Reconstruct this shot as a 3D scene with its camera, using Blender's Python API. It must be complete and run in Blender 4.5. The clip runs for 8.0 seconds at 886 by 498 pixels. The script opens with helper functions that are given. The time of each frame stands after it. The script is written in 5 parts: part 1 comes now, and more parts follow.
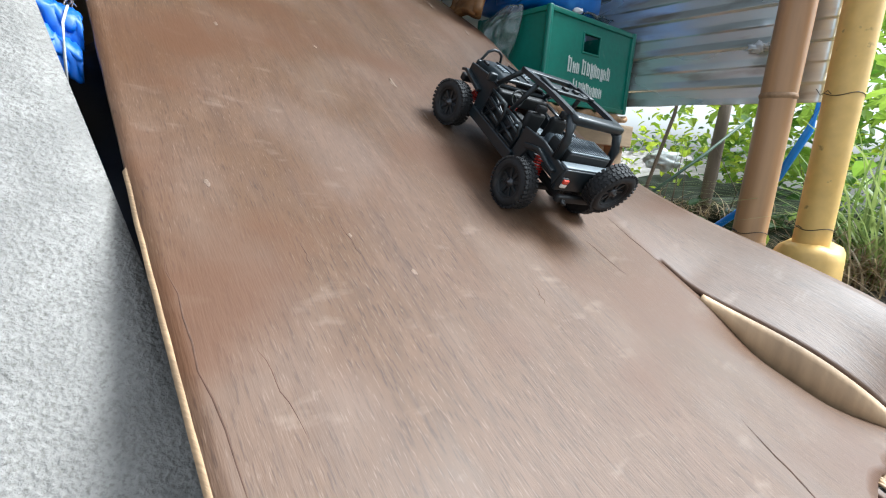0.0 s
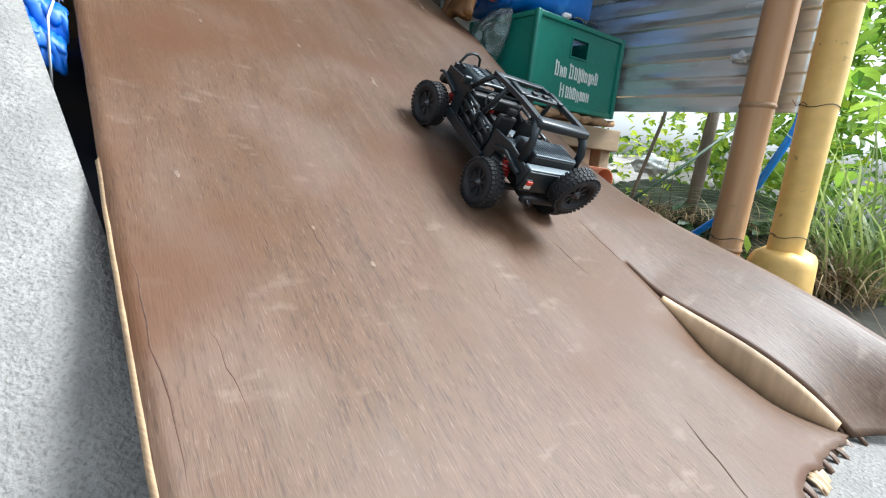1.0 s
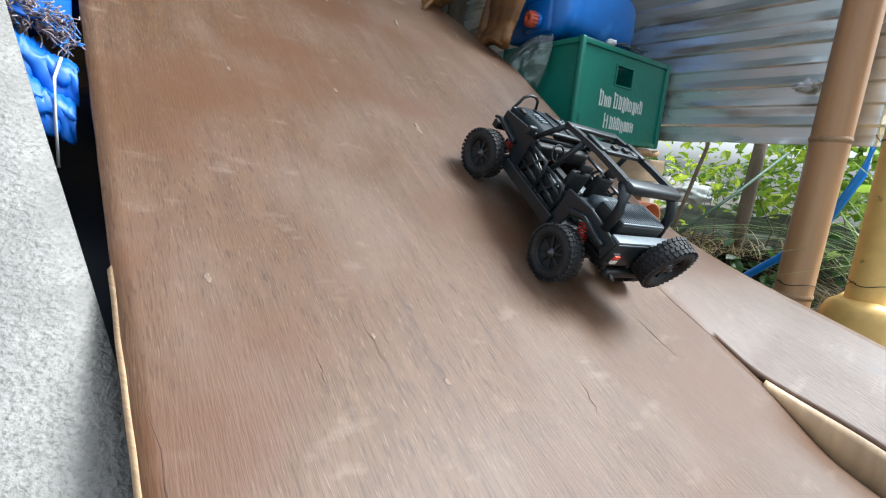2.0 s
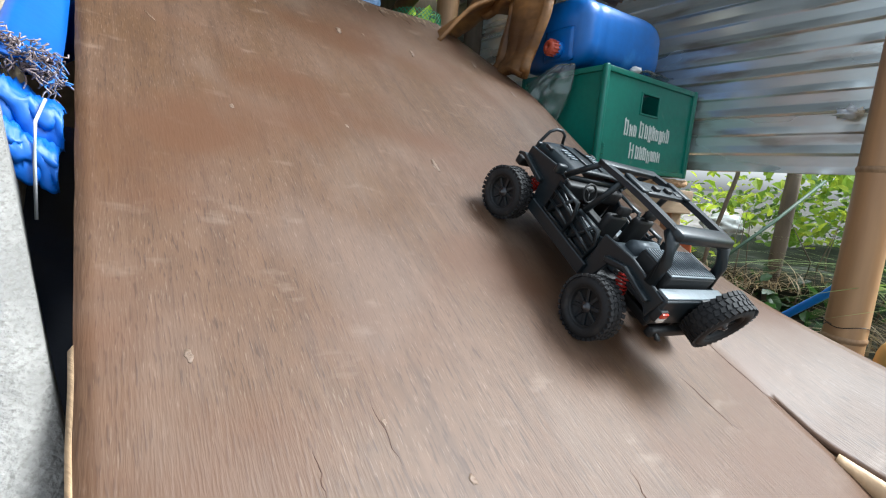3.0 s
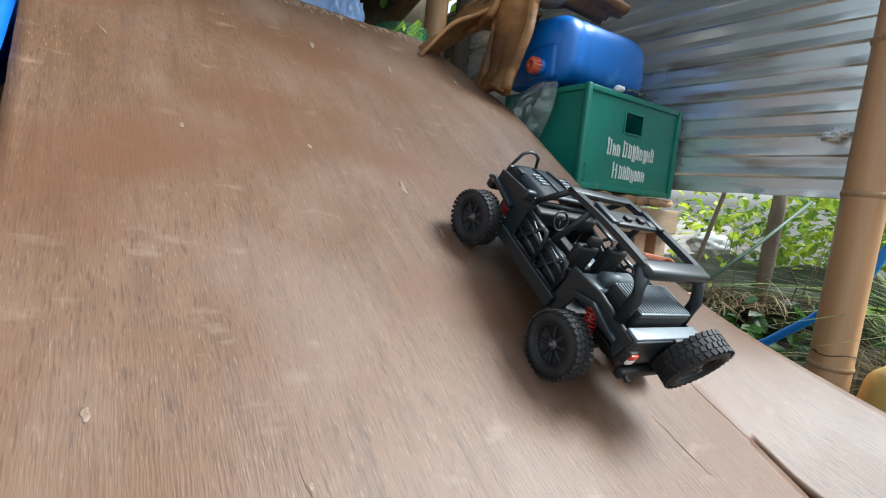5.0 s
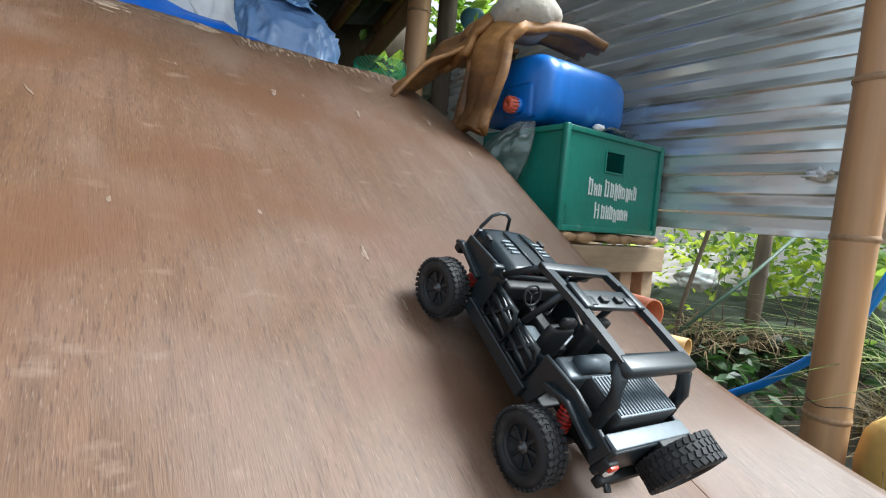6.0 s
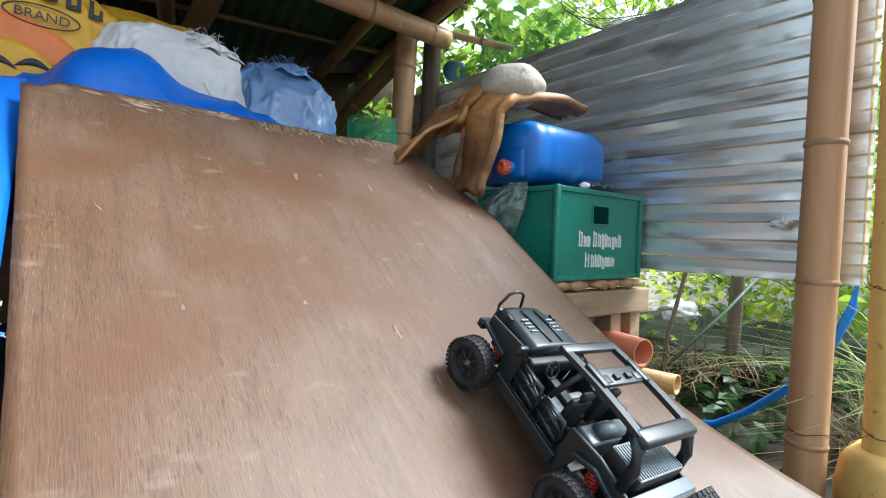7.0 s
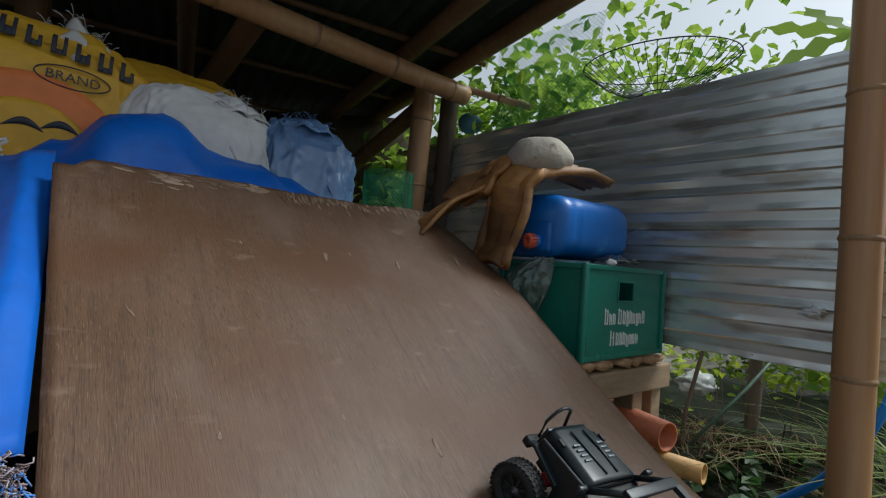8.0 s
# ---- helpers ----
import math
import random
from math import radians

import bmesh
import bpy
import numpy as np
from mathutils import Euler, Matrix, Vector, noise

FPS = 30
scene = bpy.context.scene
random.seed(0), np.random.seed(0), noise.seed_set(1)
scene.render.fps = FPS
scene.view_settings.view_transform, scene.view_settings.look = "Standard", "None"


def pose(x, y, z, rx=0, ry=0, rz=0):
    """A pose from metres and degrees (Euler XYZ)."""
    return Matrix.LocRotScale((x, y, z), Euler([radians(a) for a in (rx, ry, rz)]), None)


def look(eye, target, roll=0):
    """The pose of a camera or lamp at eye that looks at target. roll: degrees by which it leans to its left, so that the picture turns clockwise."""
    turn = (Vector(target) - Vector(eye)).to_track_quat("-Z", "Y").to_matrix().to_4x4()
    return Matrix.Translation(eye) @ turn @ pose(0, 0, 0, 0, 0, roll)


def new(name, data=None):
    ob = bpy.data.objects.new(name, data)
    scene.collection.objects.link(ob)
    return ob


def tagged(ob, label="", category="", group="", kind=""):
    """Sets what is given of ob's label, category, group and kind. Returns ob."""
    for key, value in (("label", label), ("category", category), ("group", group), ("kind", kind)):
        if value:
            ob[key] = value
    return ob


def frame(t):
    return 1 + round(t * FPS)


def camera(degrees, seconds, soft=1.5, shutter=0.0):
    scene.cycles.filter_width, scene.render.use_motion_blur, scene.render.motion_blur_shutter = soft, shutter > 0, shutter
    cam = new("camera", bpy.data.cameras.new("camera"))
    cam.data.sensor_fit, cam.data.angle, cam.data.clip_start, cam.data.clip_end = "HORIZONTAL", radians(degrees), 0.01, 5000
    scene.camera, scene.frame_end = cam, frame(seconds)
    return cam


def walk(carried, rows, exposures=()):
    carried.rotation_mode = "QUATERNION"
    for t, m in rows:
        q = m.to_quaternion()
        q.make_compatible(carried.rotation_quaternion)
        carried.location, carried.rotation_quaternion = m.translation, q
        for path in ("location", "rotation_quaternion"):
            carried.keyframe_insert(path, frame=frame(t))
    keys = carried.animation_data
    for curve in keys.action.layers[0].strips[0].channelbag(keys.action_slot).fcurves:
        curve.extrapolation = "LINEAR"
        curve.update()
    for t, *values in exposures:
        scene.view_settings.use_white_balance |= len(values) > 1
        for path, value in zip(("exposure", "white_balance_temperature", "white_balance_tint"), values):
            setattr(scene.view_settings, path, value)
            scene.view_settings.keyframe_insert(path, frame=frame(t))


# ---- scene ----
cam = camera(86.8, 8.0, 1.15)
METRES, EYE, TILT, LEAN, TURN = 0.9, 0.36, -13.0, -3.0, 0.0
ROWS = [
    (0.0, 0.0, 0.0, 0.0, 0.0, 0.0, -0.0),
    (0.5, 0.0118, -0.0088, 0.0039, 0.58, 0.12, -0.6),
    (1.0, 0.0534, -0.03, -0.0034, 0.09, -0.21, -1.72),
    (2.5, -0.061, 0.1403, 0.1344, 2.15, 2.51, -1.13),
    (3.0, -0.0414, 0.1513, 0.1345, 3.02, 3.99, -1.38),
    (3.5, -0.0193, 0.1499, 0.133, 3.06, 4.66, -2.05),
    (4.0, 0.0003, 0.1492, 0.1252, 2.49, 4.71, -2.31),
    (4.5, -0.0131, 0.1626, 0.137, 2.5, 4.95, -2.14),
    (6.0, 0.0341, 0.2409, 0.2451, 1.29, 7.63, -0.83),
    (6.5, 0.0217, 0.2477, 0.2935, 1.01, 9.62, 0.53),
    (7.0, -0.0352, 0.1337, 0.3222, -0.82, 10.45, 2.07),
    (7.5, -0.1413, 0.0587, 0.3735, -1.99, 11.82, 2.28),
    (8.0, -0.1182, 0.1421, 0.4577, -1.99, 13.81, 0.07),
]
walk(cam, [(t, pose(0, 0, EYE, TILT, LEAN, TURN) @ pose(METRES * x, METRES * y, METRES * z, 90 + pitch, roll, yaw)) for t, x, y, z, yaw, pitch, roll in ROWS],
     ((0.0, 1.39, 5680, 4), (1.0, 1.46, 5680, 4), (2.5, 1.38, 5730, 4), (4.5, 1.45, 5800, 4), (6.5, 1.62, 5780, 4), (7.0, 1.68, 5750, 4), (7.5, 1.20, 5900, 4), (8.0, 0.08, 5950, 4)))

# ---- world and light ----
SUN_EL, SUN_AZ = 50.0, 82.0          # degrees; azimuth clockwise from +y: past the end of the wall, to the right
world = bpy.data.worlds.new("sky")
scene.world = world
world.use_nodes = True
wn = world.node_tree.nodes
sky = wn.new("ShaderNodeTexSky")
sky.sky_type, sky.sun_disc = "NISHITA", False
sky.sun_elevation, sky.sun_rotation = radians(SUN_EL), radians(SUN_AZ)
sky.dust_density = 4.0
wn["Background"].inputs[1].default_value = 0.13
haze = wn.new("ShaderNodeHueSaturation")      # thin overcast
haze.inputs["Saturation"].default_value = 0.2
world.node_tree.links.new(sky.outputs[0], haze.inputs["Color"])
world.node_tree.links.new(haze.outputs[0], wn["Background"].inputs[0])
sun = new("sun", bpy.data.lights.new("sun", "SUN"))
sun.data.energy, sun.data.angle, sun.data.color = 2.4, radians(22), (1.0, 0.97, 0.92)
sun_dir = Vector((math.sin(radians(SUN_AZ)) * math.cos(radians(SUN_EL)), math.cos(radians(SUN_AZ)) * math.cos(radians(SUN_EL)), math.sin(radians(SUN_EL))))
sun.matrix_world = look(sun_dir * 10, (0, 0, 0))

# ---- materials ----
def mat(name, base, rough=0.6, metal=0.0, var=0.25, scale=30.0, bump=0.1, tint=None, stretch=(1, 1, 1), spots=None, coords="Object", random_value=0.0, alpha_mix=0.0, transmit=0.0):
    """Procedural surface: base colour broken by coarse and fine noise, relief, and optional spots (colour, scale, amount)."""
    m = bpy.data.materials.new(name)
    m.use_nodes = True
    nt = m.node_tree
    n, link = nt.nodes, nt.links.new
    bs = n["Principled BSDF"]
    bs.inputs["Roughness"].default_value, bs.inputs["Metallic"].default_value = rough, metal
    tc, mp = n.new("ShaderNodeTexCoord"), n.new("ShaderNodeMapping")
    mp.inputs["Scale"].default_value = stretch
    link(tc.outputs[coords], mp.inputs["Vector"])
    coarse, fine = n.new("ShaderNodeTexNoise"), n.new("ShaderNodeTexNoise")
    for tex, sc, det in ((coarse, scale * 0.22, 4), (fine, scale * 2.2, 6)):
        tex.inputs["Scale"].default_value, tex.inputs["Detail"].default_value = sc, det
        link(mp.outputs[0], tex.inputs["Vector"])
    def ramp(src, lo, hi, c0, c1):
        r = n.new("ShaderNodeValToRGB")
        r.color_ramp.elements[0].position, r.color_ramp.elements[1].position = lo, hi
        r.color_ramp.elements[0].color, r.color_ramp.elements[1].color = (*c0, 1), (*c1, 1)
        link(src, r.inputs[0])
        return r.outputs[0]
    def mix(fac, a, b, mode="MIX"):
        x = n.new("ShaderNodeMix")
        x.data_type, x.blend_type = "RGBA", mode
        for sock, val in ((x.inputs[0], fac), (x.inputs[6], a), (x.inputs[7], b)):
            if isinstance(val, (int, float)):
                sock.default_value = val
            elif isinstance(val, tuple):
                sock.default_value = (*val, 1)
            else:
                link(val, sock)
        return x.outputs[2]
    other = tint or tuple(c * (1 - var) for c in base)
    light = tuple(min(1, c * (1 + var * 0.6)) for c in base)
    col = ramp(coarse.outputs[0], 0.35, 0.68, other, base)
    fines = ramp(fine.outputs[0], 0.3, 0.72, tuple(1 - var for _ in base), (1, 1, 1))
    col = mix(0.75, col, fines, "MULTIPLY")
    if spots:
        sc, lo, hi, colour = spots
        tex = n.new("ShaderNodeTexNoise")
        tex.inputs["Scale"].default_value, tex.inputs["Detail"].default_value = sc, 5
        link(mp.outputs[0], tex.inputs["Vector"])
        col = mix(ramp(tex.outputs[0], lo, hi, (0, 0, 0), (1, 1, 1)), col, colour)
    if random_value:
        oi, hs = n.new("ShaderNodeObjectInfo"), n.new("ShaderNodeHueSaturation")
        mr = n.new("ShaderNodeMapRange")
        mr.inputs[3].default_value, mr.inputs[4].default_value = 1 - random_value, 1 + random_value
        link(oi.outputs["Random"], mr.inputs[0])
        link(mr.outputs[0], hs.inputs["Value"])
        link(col, hs.inputs["Color"])
        col = hs.outputs[0]
    link(col, bs.inputs["Base Color"])
    rr = n.new("ShaderNodeMapRange")
    rr.inputs[3].default_value, rr.inputs[4].default_value = max(0.03, rough - 0.12), min(1, rough + 0.12)
    link(coarse.outputs[0], rr.inputs[0])
    link(rr.outputs[0], bs.inputs["Roughness"])
    if bump:
        b = n.new("ShaderNodeBump")
        b.inputs["Strength"].default_value, b.inputs["Distance"].default_value = bump, 0.004
        link(fine.outputs[0], b.inputs["Height"])
        link(b.outputs[0], bs.inputs["Normal"])
    if transmit:
        bs.inputs["Transmission Weight"].default_value = transmit
    return m


def leaf_mat(name, dark, lightc, rough=0.45):
    """Leaves, each its own shade, letting some light through."""
    m = bpy.data.materials.new(name)
    m.use_nodes = True
    nt = m.node_tree
    n, link = nt.nodes, nt.links.new
    bs = n["Principled BSDF"]
    geo, r = n.new("ShaderNodeNewGeometry"), n.new("ShaderNodeValToRGB")
    r.color_ramp.elements[0].color, r.color_ramp.elements[1].color = (*dark, 1), (*lightc, 1)
    link(geo.outputs["Random Per Island"], r.inputs[0])
    link(r.outputs[0], bs.inputs["Base Color"])
    bs.inputs["Roughness"].default_value = rough
    tr, add = n.new("ShaderNodeBsdfTranslucent"), n.new("ShaderNodeMixShader")
    link(r.outputs[0], tr.inputs[0])
    add.inputs[0].default_value = 0.45
    link(bs.outputs[0], add.inputs[1])
    link(tr.outputs[0], add.inputs[2])
    link(add.outputs[0], n["Material Output"].inputs[0])
    return m


def plywood():
    """Reddish veneer: long grain along the slope, pale scuffs, dark open pores, blotches."""
    m = mat("plywood_veneer", (0.164, 0.095, 0.060), 0.5, 0, 0.25, 26, 0.0, tint=(0.126, 0.065, 0.031), stretch=(1.3, 0.7, 1))
    nt = m.node_tree
    n, link = nt.nodes, nt.links.new
    bs = n["Principled BSDF"]
    src = bs.inputs["Base Color"].links[0].from_socket
    tc = n["Texture Coordinate"]
    def streak(sx, sy, scale, lo, hi, colour, amount, src, detail=3, twist=0.0):
        mp, tex, r, x = n.new("ShaderNodeMapping"), n.new("ShaderNodeTexNoise"), n.new("ShaderNodeValToRGB"), n.new("ShaderNodeMix")
        mp.inputs["Scale"].default_value = (sx, sy, 1)
        mp.inputs["Rotation"].default_value = (0, 0, twist)
        tex.inputs["Scale"].default_value, tex.inputs["Detail"].default_value = scale, detail
        link(tc.outputs["Object"], mp.inputs[0])
        link(mp.outputs[0], tex.inputs["Vector"])
        r.color_ramp.elements[0].position, r.color_ramp.elements[1].position = lo, hi
        r.color_ramp.elements[1].color = (amount, amount, amount, 1)
        r.color_ramp.elements[0].color = (0, 0, 0, 1)
        link(tex.outputs[0], r.inputs[0])
        x.data_type = "RGBA"
        link(r.outputs[0], x.inputs[0])
        link(src, x.inputs[6])
        x.inputs[7].default_value = (*colour, 1)
        return x.outputs[2], tex
    src, _ = streak(14, 1.2, 4, 0.52, 0.72, (0.080, 0.043, 0.025), 0.5, src, 5, 0.1)
    src, _ = streak(18, 0.9, 6, 0.55, 0.75, (0.240, 0.152, 0.100), 0.2, src, 5, 0.12)
    src, _ = streak(260, 30, 3, 0.60, 0.72, (0.33, 0.24, 0.18), 0.3, src, 2, 0.1)
    src, _ = streak(60, 4, 3, 0.58, 0.70, (0.068, 0.035, 0.021), 0.42, src, 2, 0.1)
    src, pores = streak(190, 20, 3, 0.57, 0.67, (0.045, 0.022, 0.014), 0.55, src, 2, 0.1)
    src, _ = streak(2.2, 1.4, 3, 0.56, 0.74, (0.192, 0.132, 0.096), 0.55, src, 6, 0.6)
    src, _ = streak(9, 22, 1.6, 0.62, 0.74, (0.272, 0.192, 0.140), 0.5, src, 5, 0.3)
    src, _ = streak(2.4, 4.5, 1.7, 0.48, 0.66, (0.115, 0.050, 0.022), 0.8, src, 7, 0.4)
    src, _ = streak(5, 3, 1.3, 0.56, 0.68, (0.19, 0.135, 0.105), 0.25, src, 6, 1.0)
    wash = n.new("ShaderNodeHueSaturation")      # sun-bleached, grimy veneer
    wash.inputs["Saturation"].default_value, wash.inputs["Value"].default_value = 1.0, 0.75
    link(src, wash.inputs["Color"])
    link(wash.outputs[0], bs.inputs["Base Color"])
    bs.inputs["Specular IOR Level"].default_value = 0.30
    b = n.new("ShaderNodeBump")
    b.inputs["Strength"].default_value, b.inputs["Distance"].default_value = 0.18, 0.002
    link(pores.outputs[0], b.inputs["Height"])
    link(b.outputs[0], bs.inputs["Normal"])
    return m


def galvanised():
    """Old zinc sheet: grey with brown rust bands and spangle."""
    m = mat("galvanised_sheet", (0.84, 0.90, 0.88), 0.27, 0.72, 0.20, 14, 0.05, tint=(0.66, 0.71, 0.70), stretch=(0.25, 1, 1), spots=(16, 0.55, 0.66, (0.42, 0.40, 0.36)))
    return m


PLY = plywood()
PLY_EDGE = mat("ply_edge", (0.55, 0.36, 0.2), 0.7, 0, 0.35, 60, 0.3, stretch=(1, 0.1, 6))
PLY_DARK = mat("split_wood", (0.10, 0.05, 0.03), 0.9, 0, 0.4, 60, 0.3)
WORN = mat("worn_veneer", (0.40, 0.29, 0.195), 0.7, 0, 0.4, 90, 0.2)
SCUFF = mat("pale_scuff", (0.22, 0.145, 0.098), 0.6, 0, 0.35, 120, 0.2)
BARE = mat("bare_wood", (0.62, 0.42, 0.24), 0.6, 0, 0.3, 40, 0.25, stretch=(1, 1, 0.15))
ZINC = galvanised()
CONCRETE = mat("concrete", (0.300, 0.285, 0.262), 0.88, 0, 0.26, 100, 1.0, spots=(330, 0.50, 0.66, (0.175, 0.164, 0.147)))
TANBLOCK = mat("tan_block", (0.42, 0.33, 0.22), 0.9, 0, 0.35, 40, 0.5)
SOIL = mat("soil", (0.055, 0.045, 0.03), 0.95, 0, 0.5, 30, 0.8, tint=(0.03, 0.03, 0.018))
BAMBOO = mat("bamboo_brown", (0.60, 0.36, 0.18), 0.42, 0, 0.3, 22, 0.12, tint=(0.46, 0.24, 0.11), stretch=(1, 1, 0.08), spots=(14, 0.62, 0.75, (0.62, 0.44, 0.27)))
# darker brown bamboo for rafters, braces, battens and one post
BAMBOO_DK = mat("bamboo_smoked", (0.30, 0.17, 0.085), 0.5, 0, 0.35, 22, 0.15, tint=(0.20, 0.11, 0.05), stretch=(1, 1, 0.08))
BAMBOO_NODE = mat("bamboo_node", (0.50, 0.30, 0.155), 0.6, 0, 0.4, 60, 0.2)
YELLOW = mat("yellow_paint", (0.80, 0.52, 0.17), 0.45, 0, 0.18, 20, 0.1, tint=(0.74, 0.46, 0.13), spots=(30, 0.66, 0.72, (0.35, 0.22, 0.07)))
GREEN = mat("green_plastic", (0.013, 0.205, 0.145), 0.42, 0, 0.22, 30, 0.08, spots=(22, 0.66, 0.74, (0.07, 0.20, 0.15)))
WHITE = mat("white_print", (0.80, 0.82, 0.78), 0.6, 0, 0.15, 80, 0.0, spots=(160, 0.64, 0.7, (0.2, 0.35, 0.28)))
BLACKHOLE = mat("dark_inside", (0.012, 0.02, 0.018), 0.8, 0, 0.3, 30, 0)
BLUE = mat("blue_plastic", (0.012, 0.16, 0.58), 0.38, 0, 0.2, 20, 0.05, spots=(9, 0.62, 0.74, (0.05, 0.25, 0.64)))
BLUECLEAN = mat("blue_hose", (0.01, 0.19, 0.68), 0.35, 0, 0.12, 30, 0.0)
REDCAP = mat("red_cap", (0.62, 0.11, 0.06), 0.45, 0, 0.2, 60, 0.05)
TARP = mat("blue_tarp", (0.007, 0.13, 0.58), 0.45, 0, 0.25, 16, 0.15, tint=(0.005, 0.08, 0.40))
SACKWHITE = mat("white_sack", (0.72, 0.72, 0.73), 0.65, 0, 0.18, 18, 0.25, tint=(0.46, 0.46, 0.47))
SACKBLUE = mat("blue_bag", (0.24, 0.44, 0.74), 0.28, 0, 0.3, 12, 0.15, tint=(0.16, 0.27, 0.50))
SACKYELLOW = mat("yellow_sack", (0.66, 0.38, 0.025), 0.55, 0, 0.22, 14, 0.2, tint=(0.62, 0.35, 0.02))
SACKRED = mat("red_bag", (0.36, 0.13, 0.09), 0.3, 0, 0.35, 10, 0.2, spots=(6, 0.6, 0.75, (0.62, 0.42, 0.36)))
ORANGEPRINT = mat("orange_print", (0.70, 0.20, 0.05), 0.6, 0, 0.15, 20, 0.1)
BLACKPRINT = mat("black_print", (0.03, 0.035, 0.05), 0.6, 0, 0.2, 30, 0.0)
BARK = mat("brown_sheet", (0.42, 0.20, 0.055), 0.6, 0, 0.5, 16, 0.5, tint=(0.13, 0.06, 0.022), stretch=(1, 1, 2))
STONE = mat("pale_stone", (0.50, 0.45, 0.37), 0.85, 0, 0.3, 30, 0.6, spots=(36, 0.64, 0.72, (0.25, 0.22, 0.17)))
CLAY = mat("orange_clay", (0.55, 0.15, 0.055), 0.6, 0, 0.25, 25, 0.15)
OLDTUBE = mat("ochre_tube", (0.72, 0.40, 0.12), 0.6, 0, 0.35, 25, 0.2)
TIMBER = mat("old_timber", (0.42, 0.29, 0.17), 0.75, 0, 0.4, 25, 0.4, stretch=(0.2, 1, 1))
GREYWOOD = mat("grey_wood", (0.15, 0.11, 0.075), 0.85, 0, 0.45, 25, 0.5, stretch=(1, 1, 0.15))
ROOFING = mat("dark_roofing", (0.06, 0.10, 0.07), 0.75, 0.0, 0.5, 6, 0.3)
NETGREEN = mat("green_net", (0.02, 0.33, 0.16), 0.5, 0, 0.2, 40, 0)
WIRE = mat("dark_wire", (0.03, 0.03, 0.035), 0.5, 0.6, 0.2, 40, 0)
CLEARBAG = mat("clear_plastic", (0.92, 0.96, 0.93), 0.10, 0, 0.12, 25, 0.08, transmit=0.97)
LEAF = leaf_mat("leaf", (0.09, 0.21, 0.02), (0.46, 0.62, 0.09))
LEAFLIME = leaf_mat("leaf_lime", (0.16, 0.27, 0.015), (0.62, 0.70, 0.07))
LEAFMID = leaf_mat("leaf_mid", (0.03, 0.08, 0.012), (0.20, 0.32, 0.05))
LEAFDARK = leaf_mat("leaf_dark", (0.015, 0.04, 0.01), (0.06, 0.14, 0.03))
GRASS = leaf_mat("grass_blade", (0.10, 0.17, 0.03), (0.36, 0.42, 0.14))
STRAW = leaf_mat("straw", (0.16, 0.10, 0.05), (0.42, 0.32, 0.18))

# ---- building helpers ----
UX, UY, SX, SY = 0.796, 0.605, -0.605, 0.796
PLAN = Matrix(((UX, SX, 0, 0), (UY, SY, 0, 0), (0, 0, 1, 0), (0, 0, 0, 1)))   # u across the ramp, s up the slope


def W(u, s, z):
    return Vector((UX * u + SX * s, UY * u + SY * s, z))


def mesh_of(bm, name, smooth=True):
    me = bpy.data.meshes.new(name)
    bm.normal_update()
    bm.to_mesh(me)
    bm.free()
    if smooth:
        for p in me.polygons:
            p.use_smooth = True
    return me


def part(name, bm, material, parent=None, label="", smooth=True):
    me = bm if isinstance(bm, bpy.types.Mesh) else mesh_of(bm, name, smooth)
    if not me.materials:
        me.materials.append(material)
    ob = new(name, me)
    if parent:
        ob.parent = parent
    if label:
        ob["label"] = label
    return ob


def thing(name, m, label, category, group="", kind=""):
    ob = new(name)
    ob.empty_display_size = 0.05
    ob.matrix_basis = m
    return tagged(ob, label, category, group, kind)


def box(x0, x1, y0, y1, z0, z1, bevel=0.0, m=None, seg=2):
    bm = bmesh.new()
    bmesh.ops.create_cube(bm, size=1)
    for v in bm.verts:
        v.co = Vector((x0 + (v.co.x + 0.5) * (x1 - x0), y0 + (v.co.y + 0.5) * (y1 - y0), z0 + (v.co.z + 0.5) * (z1 - z0)))
    if bevel:
        bmesh.ops.bevel(bm, geom=bm.edges[:], offset=bevel, segments=seg, affect="EDGES", profile=0.6)
    if m:
        bm.transform(m)
    return bm


def join(*bms):
    out = bmesh.new()
    for b in bms:
        me = bpy.data.meshes.new("tmp")
        b.to_mesh(me)
        b.free()
        out.from_mesh(me)
        bpy.data.meshes.remove(me)
    return out


def tube(path, radius, sides=10, caps=True, closed=False):
    """A round bar along a list of points; radius is a number or a function of the way along (0 to 1)."""
    pts = [Vector(p) for p in path]
    bm = bmesh.new()
    rings = []
    count = len(pts)
    up = Vector((0.13, 0.21, 0.97))
    for i, p in enumerate(pts):
        a = pts[(i - 1) % count] if closed or i else pts[0]
        b = pts[(i + 1) % count] if closed or i < count - 1 else pts[-1]
        d = (b - a).normalized()
        side = d.cross(up)
        if side.length < 0.1:
            side = d.cross(Vector((1, 0.2, 0)))
        side.normalize()
        top = side.cross(d)
        r = radius(i / max(1, count - 1)) if callable(radius) else radius
        rings.append([bm.verts.new(p + r * (math.cos(2 * math.pi * k / sides) * side + math.sin(2 * math.pi * k / sides) * top)) for k in range(sides)])
    for i in range(count if closed else count - 1):
        a, b = rings[i], rings[(i + 1) % count]
        for k in range(sides):
            bm.faces.new((a[k], a[(k + 1) % sides], b[(k + 1) % sides], b[k]))
    if caps and not closed:
        bm.faces.new(rings[0])
        bm.faces.new(rings[-1][::-1])
    bmesh.ops.recalc_face_normals(bm, faces=bm.faces[:])
    return bm


